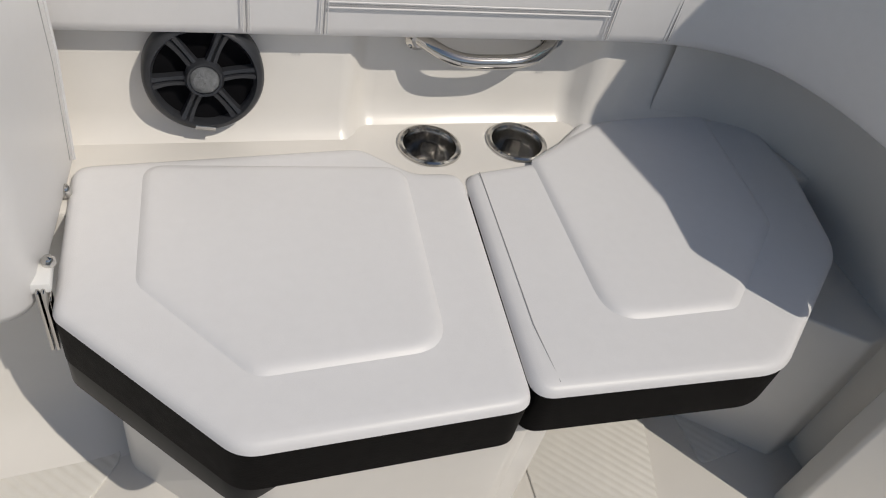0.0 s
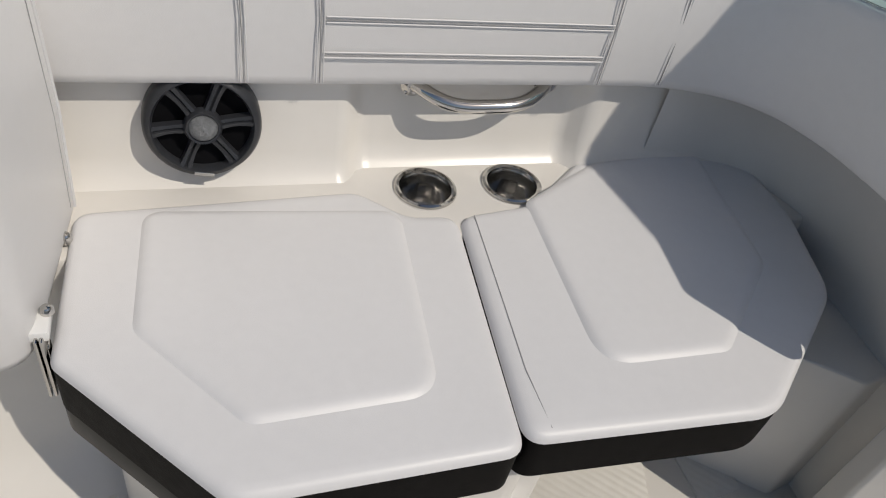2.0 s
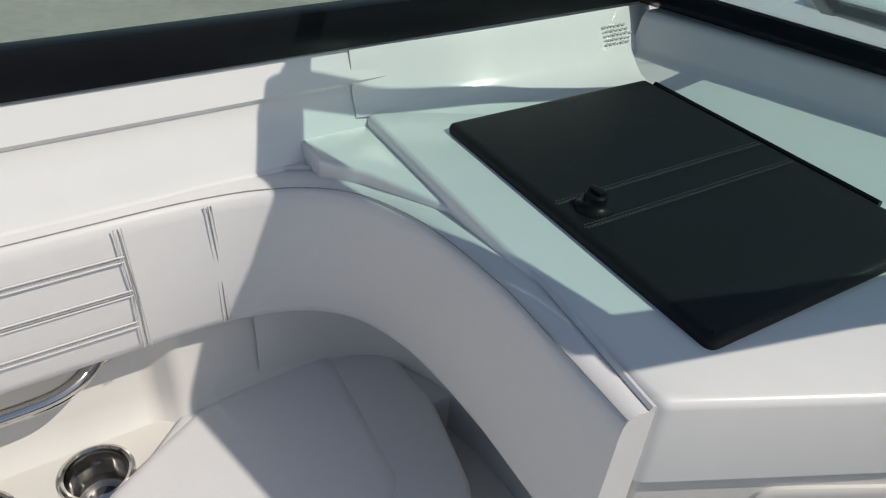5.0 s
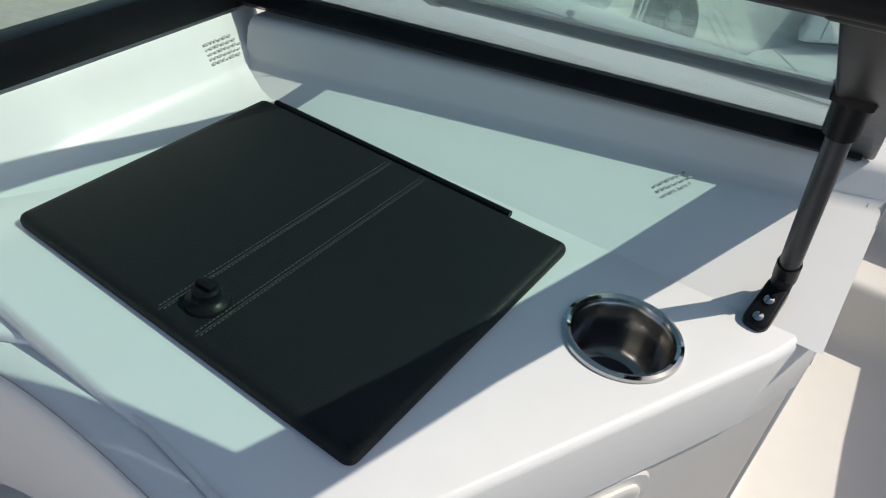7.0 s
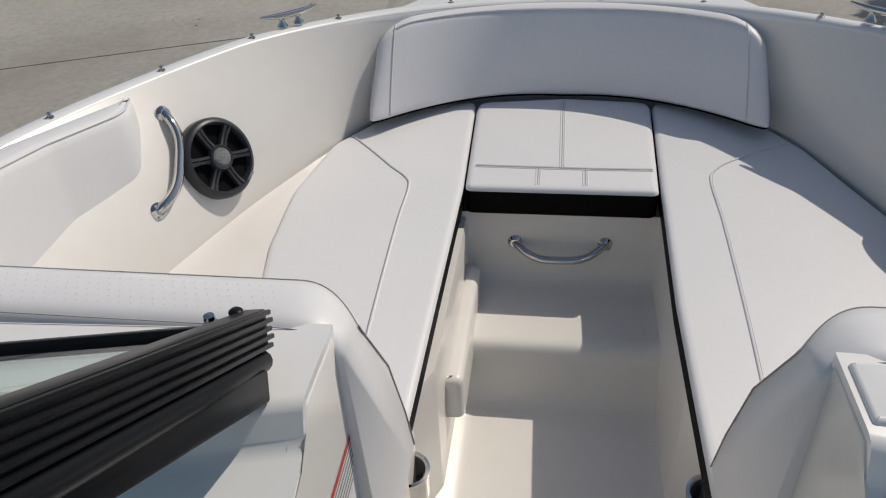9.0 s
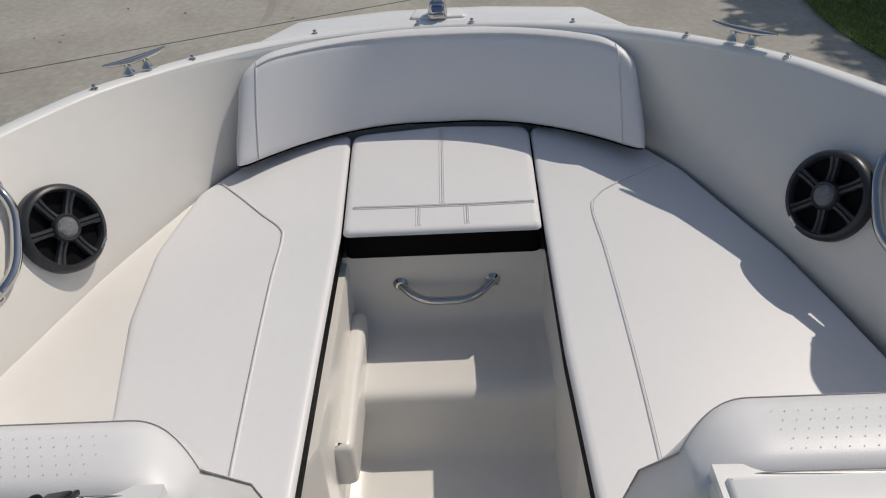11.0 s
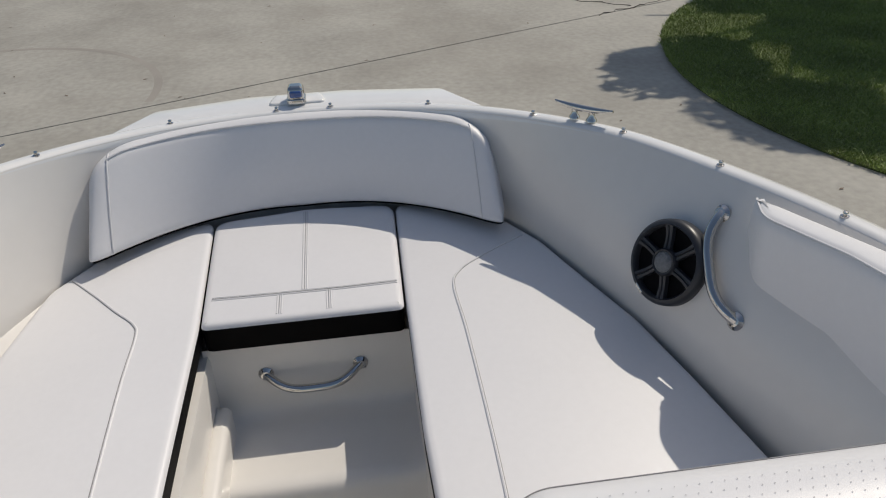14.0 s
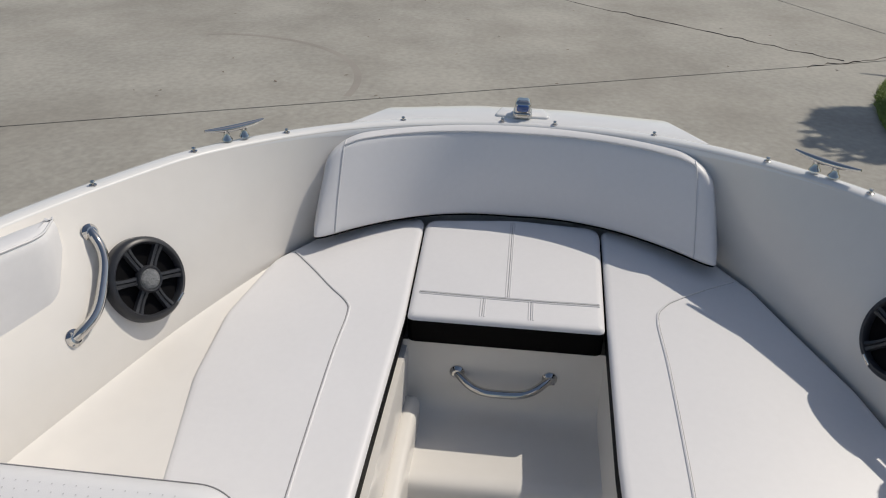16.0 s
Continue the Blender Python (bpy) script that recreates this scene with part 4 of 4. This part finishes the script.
# bow seat backs behind the consoles
for side in (1, -1):
    s = thing("bow_backrest_bolster", "white perforated vinyl bolster capping the bow seat back", "backrest", (0, 0, 0), "bow bolsters")
    prof_b = [(1.985, 0.72), (1.985, 1.215), (1.990, 1.226), (2.01, 1.233), (2.07, 1.226), (2.104, 1.21), (2.115, 1.192), (2.17, 1.0), (2.215, 0.85), (2.235, 0.745), (2.2, 0.74)]
    ys = list(np.linspace(0.272, 0.37, 14)) + [0.42, 0.5, 0.7, 0.9, 1.08]
    rows_b = []
    for y in ys:
        k = max(0, (0.36 - y) / 0.088)
        rows_b.append([Vector((x - 0.05 * k * k * (x > 2.04) * (z > 1.1), (y - 0.05 * max(0, (1.0 - z)) * max(0, min(1, (0.5 - y) / 0.2))) * side, z - 0.03 * k ** 3 * (z > 1.1))) for x, z in prof_b])
    bm = sheet(rows_b)
    bm.verts.ensure_lookup_table()
    bm.faces.new([bm.verts[q] for q in range(len(prof_b))])
    part("cover", bm, VINYL, s, angle=75)
    stitch([r[5] + Vector((0, 0, 0.001)) for r in rows_b] , s)
    stitch([r[2] + Vector((-0.002, 0, 0.001)) for r in rows_b[2:]], s)
    part("edge_stitch", tube([p + Vector((0, -0.001 * side, 0)) for p in rows_b[0][5:10]], 0.0013, 5), STITCH, s)
    bm = bmesh.new()
    for r in range(5):
        for q in range(44):
            y = 0.37 + 0.015 * q + 0.0075 * (r % 2)
            x = 2.012 + 0.014 * r
            z = 1.2325 - 0.0016 * r
            bmesh.ops.create_circle(bm, cap_ends=True, segments=6, radius=0.0009, matrix=Matrix.Translation((x, y * side, z + 0.0012)))
    tagged(part("perforations", bm, PERF, s, smooth=False), kind="stuff")

    # side bolster tapering forward along the gunwale
    ob_ = round_poly(mirrored([(2.06, 1.215, 0.01), (2.06, 0.93, 0.02), (2.165, 0.935, 0.03), (2.205, 1.02, 0.06), (2.36, 1.085, 0.16), (2.60, 1.055, 0.2), (2.80, 0.995, 0.1), (2.91, 1.035, 0.01), (2.85, 1.065, 0.02), (2.55, 1.155, 0.1), (2.3, 1.20, 0.1)], side), 8)
    ob_ = resample(ob_, 0.04)
    sb = thing("side_bolster", "white vinyl side bolster tapering forward along the gunwale", "bolster", (0, 0, 0), "bow bolsters")
    part("cover", rings(ob_, [(0.045, 0.66), (0.03, 0.80), (0.008, 0.98), (0.0, 1.12), (0.0, 1.175), (0.003, 1.19), (0.010, 1.199), (0.02, 1.203)], zf=lambda x, y: -0.105 * (x - 2.1)), VINYL, sb, angle=75)
    # added thin tube in place of the highlight along the inner edge
    run = ob_ if side > 0 else ob_[::-1]
    tip = max(range(len(run)), key=lambda q: run[q].x)
    edge_run = [p for p in run[:tip] if p.x > 2.12 and abs(p.y) < 1.12]
    part("edge_highlight", tube([Vector((p.x, p.y + 0.006 * side, 1.198 - 0.105 * (p.x - 2.1))) for p in edge_run], 0.003, 6), WELT, sb)
copy_thing(first, Matrix.Translation((1.955, -0.716, 1.2335)))

# ---------------------------------------------------------------- bow cockpit
BOW = 0.755


def rise(x, y):
    return 0.06 * (x - 3.1)


bow = thing("floor_bow", "cream gelcoat bow footwell with step and seat bases", "boat sole", kind="structure")
part("sole", prism([Vector(p) for p in ((1.75, -0.6), (2.86, -0.6), (2.86, 0.6), (1.75, 0.6))], 0.19, 0.240, 0.004), GEL, bow)
# coved footwell: floor, riser, step and front face
half = 0.262
pf = [(1.70, 0.248), (2.76, 0.248), (2.795, 0.254), (2.815, 0.275), (2.83, 0.33), (2.85, 0.41), (2.858, 0.428), (2.872, 0.438), (2.90, 0.440), (3.08, 0.440), (3.115, 0.446), (3.135, 0.466), (3.145, 0.51), (3.15, 0.60), (3.155, 0.67)]
ysec = [(-half - 0.02, 0.02), (-half + 0.004, 0.012), (-half + 0.02, 0.004), (-half + 0.045, 0.0), (0, 0), (half - 0.045, 0.0), (half - 0.02, 0.004), (half - 0.004, 0.012), (half + 0.02, 0.02)]
part("step", sheet([[Vector((x - c * (0.5 if z > 0.47 or 0.27 < z < 0.42 else 0), y, z + c * (1 if not (z > 0.47 or 0.27 < z < 0.42) else 0.2))) for y, c in ysec] for x, z in pf]), GEL, bow, "moulded step and front face", angle=60)
for side in (1, -1):
    inner = resample(round_poly(mirrored([(1.98, 0.30, 0.01), (2.42, 0.305, 0.02), (2.52, half + 0.004, 0.04), (3.2, half + 0.004, 0.01), (3.7, half + 0.004, 0.01), (3.62, 0.5, 0.05), (3.42, 0.66, 0.05), (3.0, 0.86, 0.05), (2.5, 1.0, 0.05), (1.98, 1.06, 0.01)], side)), 0.06)
    part("seat_base", rings(inner, [(0.0, 0.20), (0.0, 0.64), (0.004, 0.655)]), GEL, bow, "glossy cream seat base")
# raised ledge along the port footwell wall
part("side_ledge", prism(resample(round_poly([(2.62, 0.275, 0.01), (2.62, 0.222, 0.03), (3.10, 0.226, 0.03), (3.10, 0.275, 0.01)]), 0.04), 0.40, 0.525, 0.018), GEL, bow)
# port ledge between cushion and wall
ledge_rows = []
for i in range(len(foot_line)):
    if foot_line[i].y > 0.55 and foot_line[i].x > 1.95:
        f = foot_line[i]
        ledge_rows.append([Vector((f.x + 0.02, f.y + 0.03, 0.775)), Vector((f.x - 0.005, f.y, 0.75)), Vector((f.x - 0.03, f.y - 0.05, 0.735)), Vector((f.x - 0.1, f.y - 0.28, 0.715))])
part("seat_ledge", sheet(ledge_rows), GEL, bow, angle=60)

port_c, _ = cushion("bow_seat_cushion", [(2.16, 0.292, 0.02), (2.7, 0.284, 0.2), (3.14, 0.276, 0.2), (3.655, 0.29, 0.03), (3.625, 0.44, 0.1), (3.50, 0.60, 0.12), (3.36, 0.70, 0.12), (3.1, 0.752, 0.2), (2.85, 0.745, 0.3), (2.55, 0.69, 0.3), (2.16, 0.60, 0.02)], BOW, "long white vinyl bow cushion with stitched seam", 0.05, rise, "bow cushions")
stbd_c, _ = cushion("bow_seat_cushion", [(2.16, -0.268, 0.02), (2.7, -0.256, 0.2), (3.14, -0.262, 0.2), (3.655, -0.275, 0.03), (3.64, -0.43, 0.1), (3.53, -0.585, 0.12), (3.38, -0.68, 0.12), (3.2, -0.75, 0.3), (2.99, -0.835, 0.3), (2.78, -0.89, 0.3), (2.5, -0.955, 0.3), (2.16, -1.01, 0.02)], BOW, "long white vinyl bow cushion with stitched seam, half shaded", 0.05, rise, "bow cushions")
mid_c, _ = cushion("bow_seat_cushion", [(3.135, 0.268, 0.02), (3.135, -0.254, 0.02), (3.655, -0.268, 0.05), (3.675, 0.0, 0.3), (3.64, 0.282, 0.05)], BOW + 0.004, "white vinyl centre bow cushion with stitched front roll", 0.07, rise, "bow cushions")


def top_line(pts, dz=0.0035, n=8):
    q = smooth_line([Vector((x, y, 0)) for x, y in pts], n)
    return [Vector((p.x, p.y, BOW + dz + rise(p.x, p.y))) for p in q]


for parent, pts in ((port_c, [(2.2, 0.405), (2.6, 0.42), (2.95, 0.428), (3.12, 0.426), (3.175, 0.44), (3.24, 0.50), (3.32, 0.57), (3.40, 0.645)]), (stbd_c, [(2.2, -0.385), (2.6, -0.398), (3.0, -0.40), (3.20, -0.395), (3.265, -0.42), (3.31, -0.47), (3.37, -0.56), (3.41, -0.63)])):
    line = top_line(pts)
    part("seam", tube([p - Vector((0, 0, 0.0025)) for p in line], 0.0035, 6, flat=0.8), VINYL, parent)
    stitch([p + Vector((0, 0.0042 if parent is port_c else -0.0042, -0.0028)) for p in line], parent)


def mid_seam(pts):
    for d_ in (-0.006, 0.006):
        across = abs(pts[0][1] - pts[-1][1]) > 0.2
        q = [Vector((x + (d_ if across else 0), y + (0 if across else d_), BOW + 0.0035 + rise(x, y))) for x, y in pts]
        part("seam", tube(q, 0.0022, 6), WELT, mid_c)
    stitch([Vector((x, y, BOW + 0.0052 + rise(x, y))) for x, y in pts], mid_c)


mid_seam([(3.245, 0.25), (3.242, 0.1), (3.24, -0.1), (3.243, -0.245)])
mid_seam([(3.155, 0.07), (3.19, 0.07), (3.236, 0.07)])
mid_seam([(3.155, -0.06), (3.19, -0.06), (3.236, -0.06)])
mid_seam([(3.25, 0.005), (3.4, 0.005), (3.55, 0.005), (3.65, 0.005)])

# curved bow backrest
bk = thing("bow_bolster", "curved white vinyl bow backrest with stitched ends", "backrest", (0, 0, 0))


def bk_point(u, v):
    """u -1 to 1 across, v 0 foot to 1 top; front face."""
    s = abs(u)
    y = 0.008 + u * (0.586 - 0.010 * v ** 1.5)
    xb = 3.67 - 0.29 * s ** 2.2
    xt = 3.735 - 0.205 * s ** 2.6
    x = xb + (xt - xb) * v - 0.012 * math.sin(math.pi * v) * (1 - s ** 4)
    zt = 1.072
    if s > 0.80:
        q = (s - 0.80) / 0.20
        zt -= 0.085 * (1 - math.sqrt(max(0, 1 - q * q)))
    zb = 0.796 + 0.02 * s
    return Vector((x, y, zb + (zt - zb) * v))


NU, NVB = 96, 30
us = [-math.cos(math.pi * k / NU) * 0.5 + (2 * k / NU - 1) * 0.5 for k in range(NU + 1)]
rows_k = []
for u in us:
    s = abs(u)
    e = min(1, (1 - s) / 0.09)
    roll = 0.028 * (1 - math.sqrt(max(0, 1 - (1 - e) ** 2)))
    row = []
    fr_ = [bk_point(u, v) for v in np.linspace(0, 1, NVB)]
    row.append(fr_[0] + Vector((0.055, 0.0, 0.012)))
    for k, p in enumerate(fr_):
        v = k / (NVB - 1)
        ev = min(1, min(v, 1 - v) / 0.09)
        rr = roll + 0.022 * (1 - math.sqrt(max(0, 1 - (1 - ev) ** 2)))
        row.append(p + Vector((rr, 0, 0)))
    row.append(fr_[-1] + Vector((0.058, 0, -0.004)))
    rows_k.append(row)
bm = sheet(rows_k)
part("cover", bm, VINYL, bk, angle=80)
for sgn, rows_e in ((-1, rows_k[0]), (1, rows_k[-1])):
    bm = bmesh.new()
    back_e = [Vector((p.x + 0.075, p.y + 0.018 * sgn, p.z)) for p in rows_e]
    sheet([rows_e, back_e], bm)
    part("end_panel", bm, VINYL, bk)
for k in (8, NU - 8):
    part("welt", tube([p + Vector((-0.001, 0, 0)) for p in rows_k[k][2:-1]], 0.0026, 6), WELT, bk)
part("top_welt", tube([r[-3] + Vector((-0.001, 0, 0.002)) for r in rows_k[8:-8]], 0.003, 6), WELT, bk)
part("foot_welt", tube([r[1] + Vector((0.004, 0, -0.003)) for r in rows_k], 0.004, 6), BLACK_VINYL, bk, "black lower edge")
# bulkhead behind the backrest
part("bow_shelf", prism(round_poly([(3.30, 0.70, 0.05), (3.72, 0.35, 0.1), (3.77, 0.0, 0.2), (3.72, -0.35, 0.1), (3.30, -0.70, 0.05), (3.52, -0.40, 0.05), (3.60, 0, 0.2), (3.52, 0.40, 0.05)]), 0.60, 0.70, 0.005), GEL, bow)

# speakers, handles and cup holders of the bow
for side in (1, -1):
    p, n = on_wall(2.99, 0.914, side)
    speaker(p, n, 0.5 * side, 0.106)
    a, na = on_wall(2.97, 1.046, side)
    b, nb = on_wall(2.775, 0.888, side)
    grab_handle(a, b, (na + nb), Vector((0.030, 0, -0.028)), 0.045, 0.0125)
    c = thing("cup_holder", "stainless steel cup holder beside the bow footwell", "cup holder", (2.37, 0.315 * side, 0.50), "steel cup holders")
    part("flange", lathe([(0.05, -0.002), (0.05, 0.004), (0.044, 0.006), (0.040, 0.002)], 40), STEEL, c)
    part("cup", lathe([(0.047, 0.0), (0.046, -0.07), (0.002, -0.072)], 40), BRUSHED, c)
    part("inside", lathe([(0.040, 0.002), (0.039, -0.065), (0.001, -0.066)], 40), BRUSHED, c)
grab_handle((3.148, 0.13, 0.575), (3.148, -0.125, 0.578), (-1, 0, 0.05), (0, 0, -0.03), 0.045, 0.0115)

# ---------------------------------------------------------------- driveway, lawn, tree
GROUND = -0.80
ground = thing("ground", "pale weathered concrete driveway", "driveway", kind="structure")
bm = bmesh.new()
R = 400
bm.faces.new([bm.verts.new(p) for p in ((-R, -R, GROUND - 0.02), (R, -R, GROUND - 0.02), (R, R, GROUND - 0.02), (-R, R, GROUND - 0.02))])
part("joint_bed", bm, JOINT, ground, "dark joint bed", smooth=False)
# slabs, split along sawn joints
J0, J1 = Vector((8.2, 4.72)), Vector((12.0, -4.33))
jd = (J1 - J0).normalized()
jn = Vector((jd.y, -jd.x))
if jn.x < 0:
    jn = -jn
K0 = Vector((7.72, 6.35))
origin = J0 + jd * (K0 - J0).dot(jd)
size = 9.5
gap = 0.011


def slab(a0, a1, b0, b1):
    c = []
    for s, t in ((a0 + gap, b0 + gap), (a1 - gap, b0 + gap), (a1 - gap, b1 - gap), (a0 + gap, b1 - gap)):
        p = origin + jd * s + jn * t
        c.append(Vector((p.x, p.y)))
    return prism(c, GROUND - 0.12, GROUND, 0.006)


edges_a = [-R * 0.6, -19.0, -9.5, 0.0, 13.2, 24.0, R * 0.6]
edges_b = [-R * 0.6, -14.0, 0.0, 9.5, 19.0, R * 0.6]
for a0, a1 in zip(edges_a, edges_a[1:]):
    for b0, b1 in zip(edges_b, edges_b[1:]):
        part("slab", slab(a0, a1, b0, b1), CONCRETE, ground, smooth=False)

# hairline cracks and specks
rc = random.Random(4)
crack = [Vector((12.1, -4.2)), Vector((12.6, -3.6)), Vector((13.5, -2.6)), Vector((14.6, -1.4)), Vector((16.5, 0.8))]
pts = []
for a, b in zip(crack, crack[1:]):
    for k in range(8):
        p = a.lerp(b, k / 8)
        pts.append(Vector((p.x + rc.uniform(-0.05, 0.05), p.y + rc.uniform(-0.05, 0.05), GROUND + 0.001)))
part("crack", tube(pts, [0.012 * rc.uniform(0.5, 1.3) for _ in pts], 5, flat=0.25), JOINT, ground)
pts = [Vector((11.7 + 0.06 * k + rc.uniform(-0.05, 0.05), -3.6 - 0.12 * k + rc.uniform(-0.06, 0.06), GROUND + 0.001)) for k in range(12)]
part("crack", tube(pts, [0.016 * rc.uniform(0.4, 1.4) for _ in pts], 5, flat=0.25), JOINT, ground)
TYRE = material("tyre_mark", (0.295, 0.272, 0.24), 0.85, vary=0.12, scale=1.5, stain=0.5, stain_colour=(0.36, 0.335, 0.295))
for r_, w_ in ((2.12, 0.09),):
    bm = sheet([[Vector((9.8 + (r_ + q) * math.cos(a), 4.1 + (r_ + q) * math.sin(a), GROUND + 0.0012)) for q in (0, w_)] for a in np.linspace(-1.7, 0.2, 24)])
    part("tyre_mark", bm, TYRE, ground, "faint grey tyre mark", smooth=False)
specks = thing("leaf_litter", "small dark leaf specks scattered on concrete", "leaf litter", kind="stuff")
bm = bmesh.new()
for k in range(90):
    x, y = rc.uniform(6, 17), rc.uniform(-4, 5)
    r = rc.uniform(0.006, 0.022)
    a = rc.uniform(0, 6.28)
    bm.faces.new([bm.verts.new((x + math.cos(a + q) * r * e, y + math.sin(a + q) * r * e, GROUND + 0.003 + 0.003 * (q > 2))) for q, e in ((0, 1.6), (1.5, 0.7), (3.1, 1.5), (4.6, 0.6))])
part("specks", bm, BARK, specks, smooth=False)

# curved lawn bed
lawn = thing("lawn", "curved lawn of short green grass beside the driveway", "lawn", kind="stuff")
CX, CY = 8.2, -8.45


def lawn_r(a):
    return 4.72 + 0.25 * math.cos(a) + 0.12 * math.sin(2 * a)


lo2 = [Vector((CX + lawn_r(a) * math.cos(a), CY + lawn_r(a) * math.sin(a))) for a in np.linspace(0, math.tau, 72, endpoint=False)]
part("soil", prism(lo2, GROUND - 0.05, GROUND + 0.025, 0.02), SOIL, lawn)
rg = np.random.RandomState(5)
verts, faces = [], []
N = 230000
ang = rg.uniform(0.05, math.pi - 0.2, N)
rad = np.sqrt(rg.uniform(0, 1, N))
for a, q in zip(ang, rad):
    r = lawn_r(a) * (1.004 * q)
    x, y = CX + r * math.cos(a), CY + r * math.sin(a)
    h = 0.022 + 0.022 * rg.rand()
    w = 0.0045 + 0.003 * rg.rand()
    t, lx, ly = rg.rand() * 6.283, rg.normal(0, 0.03), rg.normal(0, 0.03)
    c, s = math.cos(t) * w, math.sin(t) * w
    k = len(verts)
    z = GROUND + 0.02
    verts += [(x - c, y - s, z), (x + c, y + s, z), (x + lx, y + ly, z + h)]
    faces.append((k, k + 1, k + 2))
me = bpy.data.meshes.new("grass")
me.from_pydata(verts, [], faces)
me.materials.append(GRASS)
gr = new("grass", me)
gr.parent = lawn

# unseen tree, added to cast the shade on drive and lawn
tree = thing("tree", "broad leafy tree out of view, added to shade the lawn and driveway", "tree", (12.4, -8.3, GROUND))
rt = random.Random(9)
trunk = [Vector((0, 0, -0.1)), Vector((0.05, 0.02, 1.2)), Vector((-0.05, 0.1, 2.6)), Vector((0.05, 0.15, 4.0)), Vector((0.0, 0.2, 5.6))]
part("trunk", tube(smooth_line(trunk, 4), [0.2 - 0.009 * k for k in range(17)], 12), BARK, tree)
for k in range(7):
    a = k * 0.9 + rt.uniform(-0.2, 0.2)
    z0 = 2.8 + 0.35 * k
    l = rt.uniform(1.2, 1.9)
    part("limb", tube([Vector((0, 0.12, z0)), Vector((math.cos(a) * l * 0.5, math.sin(a) * l * 0.5, z0 + 0.5)), Vector((math.cos(a) * l, math.sin(a) * l, z0 + 1.2))], [0.07, 0.05, 0.02], 8), BARK, tree)
bm_v, bm_f = [], []
clumps = []
# leaf clumps set back from the ground spots that they should shade
for sx, sy, spread, count in ((8.6, -3.55, 0.75, 13), (7.1, -4.1, 0.6, 9), (10.6, -6.2, 1.2, 22), (8.6, -5.6, 0.5, 5)):
    for _ in range(count):
        h = rt.uniform(3.9, 6.3)
        clumps.append((sx + rt.gauss(0, spread * 0.6) + 0.60 * h - 12.4, sy + rt.gauss(0, spread * 0.5) - 0.70 * h + 8.3, h, rt.uniform(0.4, 0.7)))
for cx, cy, cz, cr in clumps:
    for _ in range(420):
        v = Vector((rt.gauss(0, 1), rt.gauss(0, 1), rt.gauss(0, 1))).normalized() * cr * rt.random() ** 0.4
        n = Vector((rt.gauss(0, 1), rt.gauss(0, 1), rt.gauss(0, 1))).normalized()
        u = n.orthogonal().normalized() * 0.10
        w = n.cross(u).normalized() * 0.06
        p = Vector((cx, cy, cz)) + v
        k = len(bm_v)
        bm_v += [tuple(p - u), tuple(p + w), tuple(p + u), tuple(p - w)]
        bm_f.append((k, k + 1, k + 2, k + 3))
me = bpy.data.meshes.new("crown")
me.from_pydata(bm_v, [], bm_f)
me.materials.append(LEAF)
cr_ob = new("crown", me)
cr_ob.parent = tree
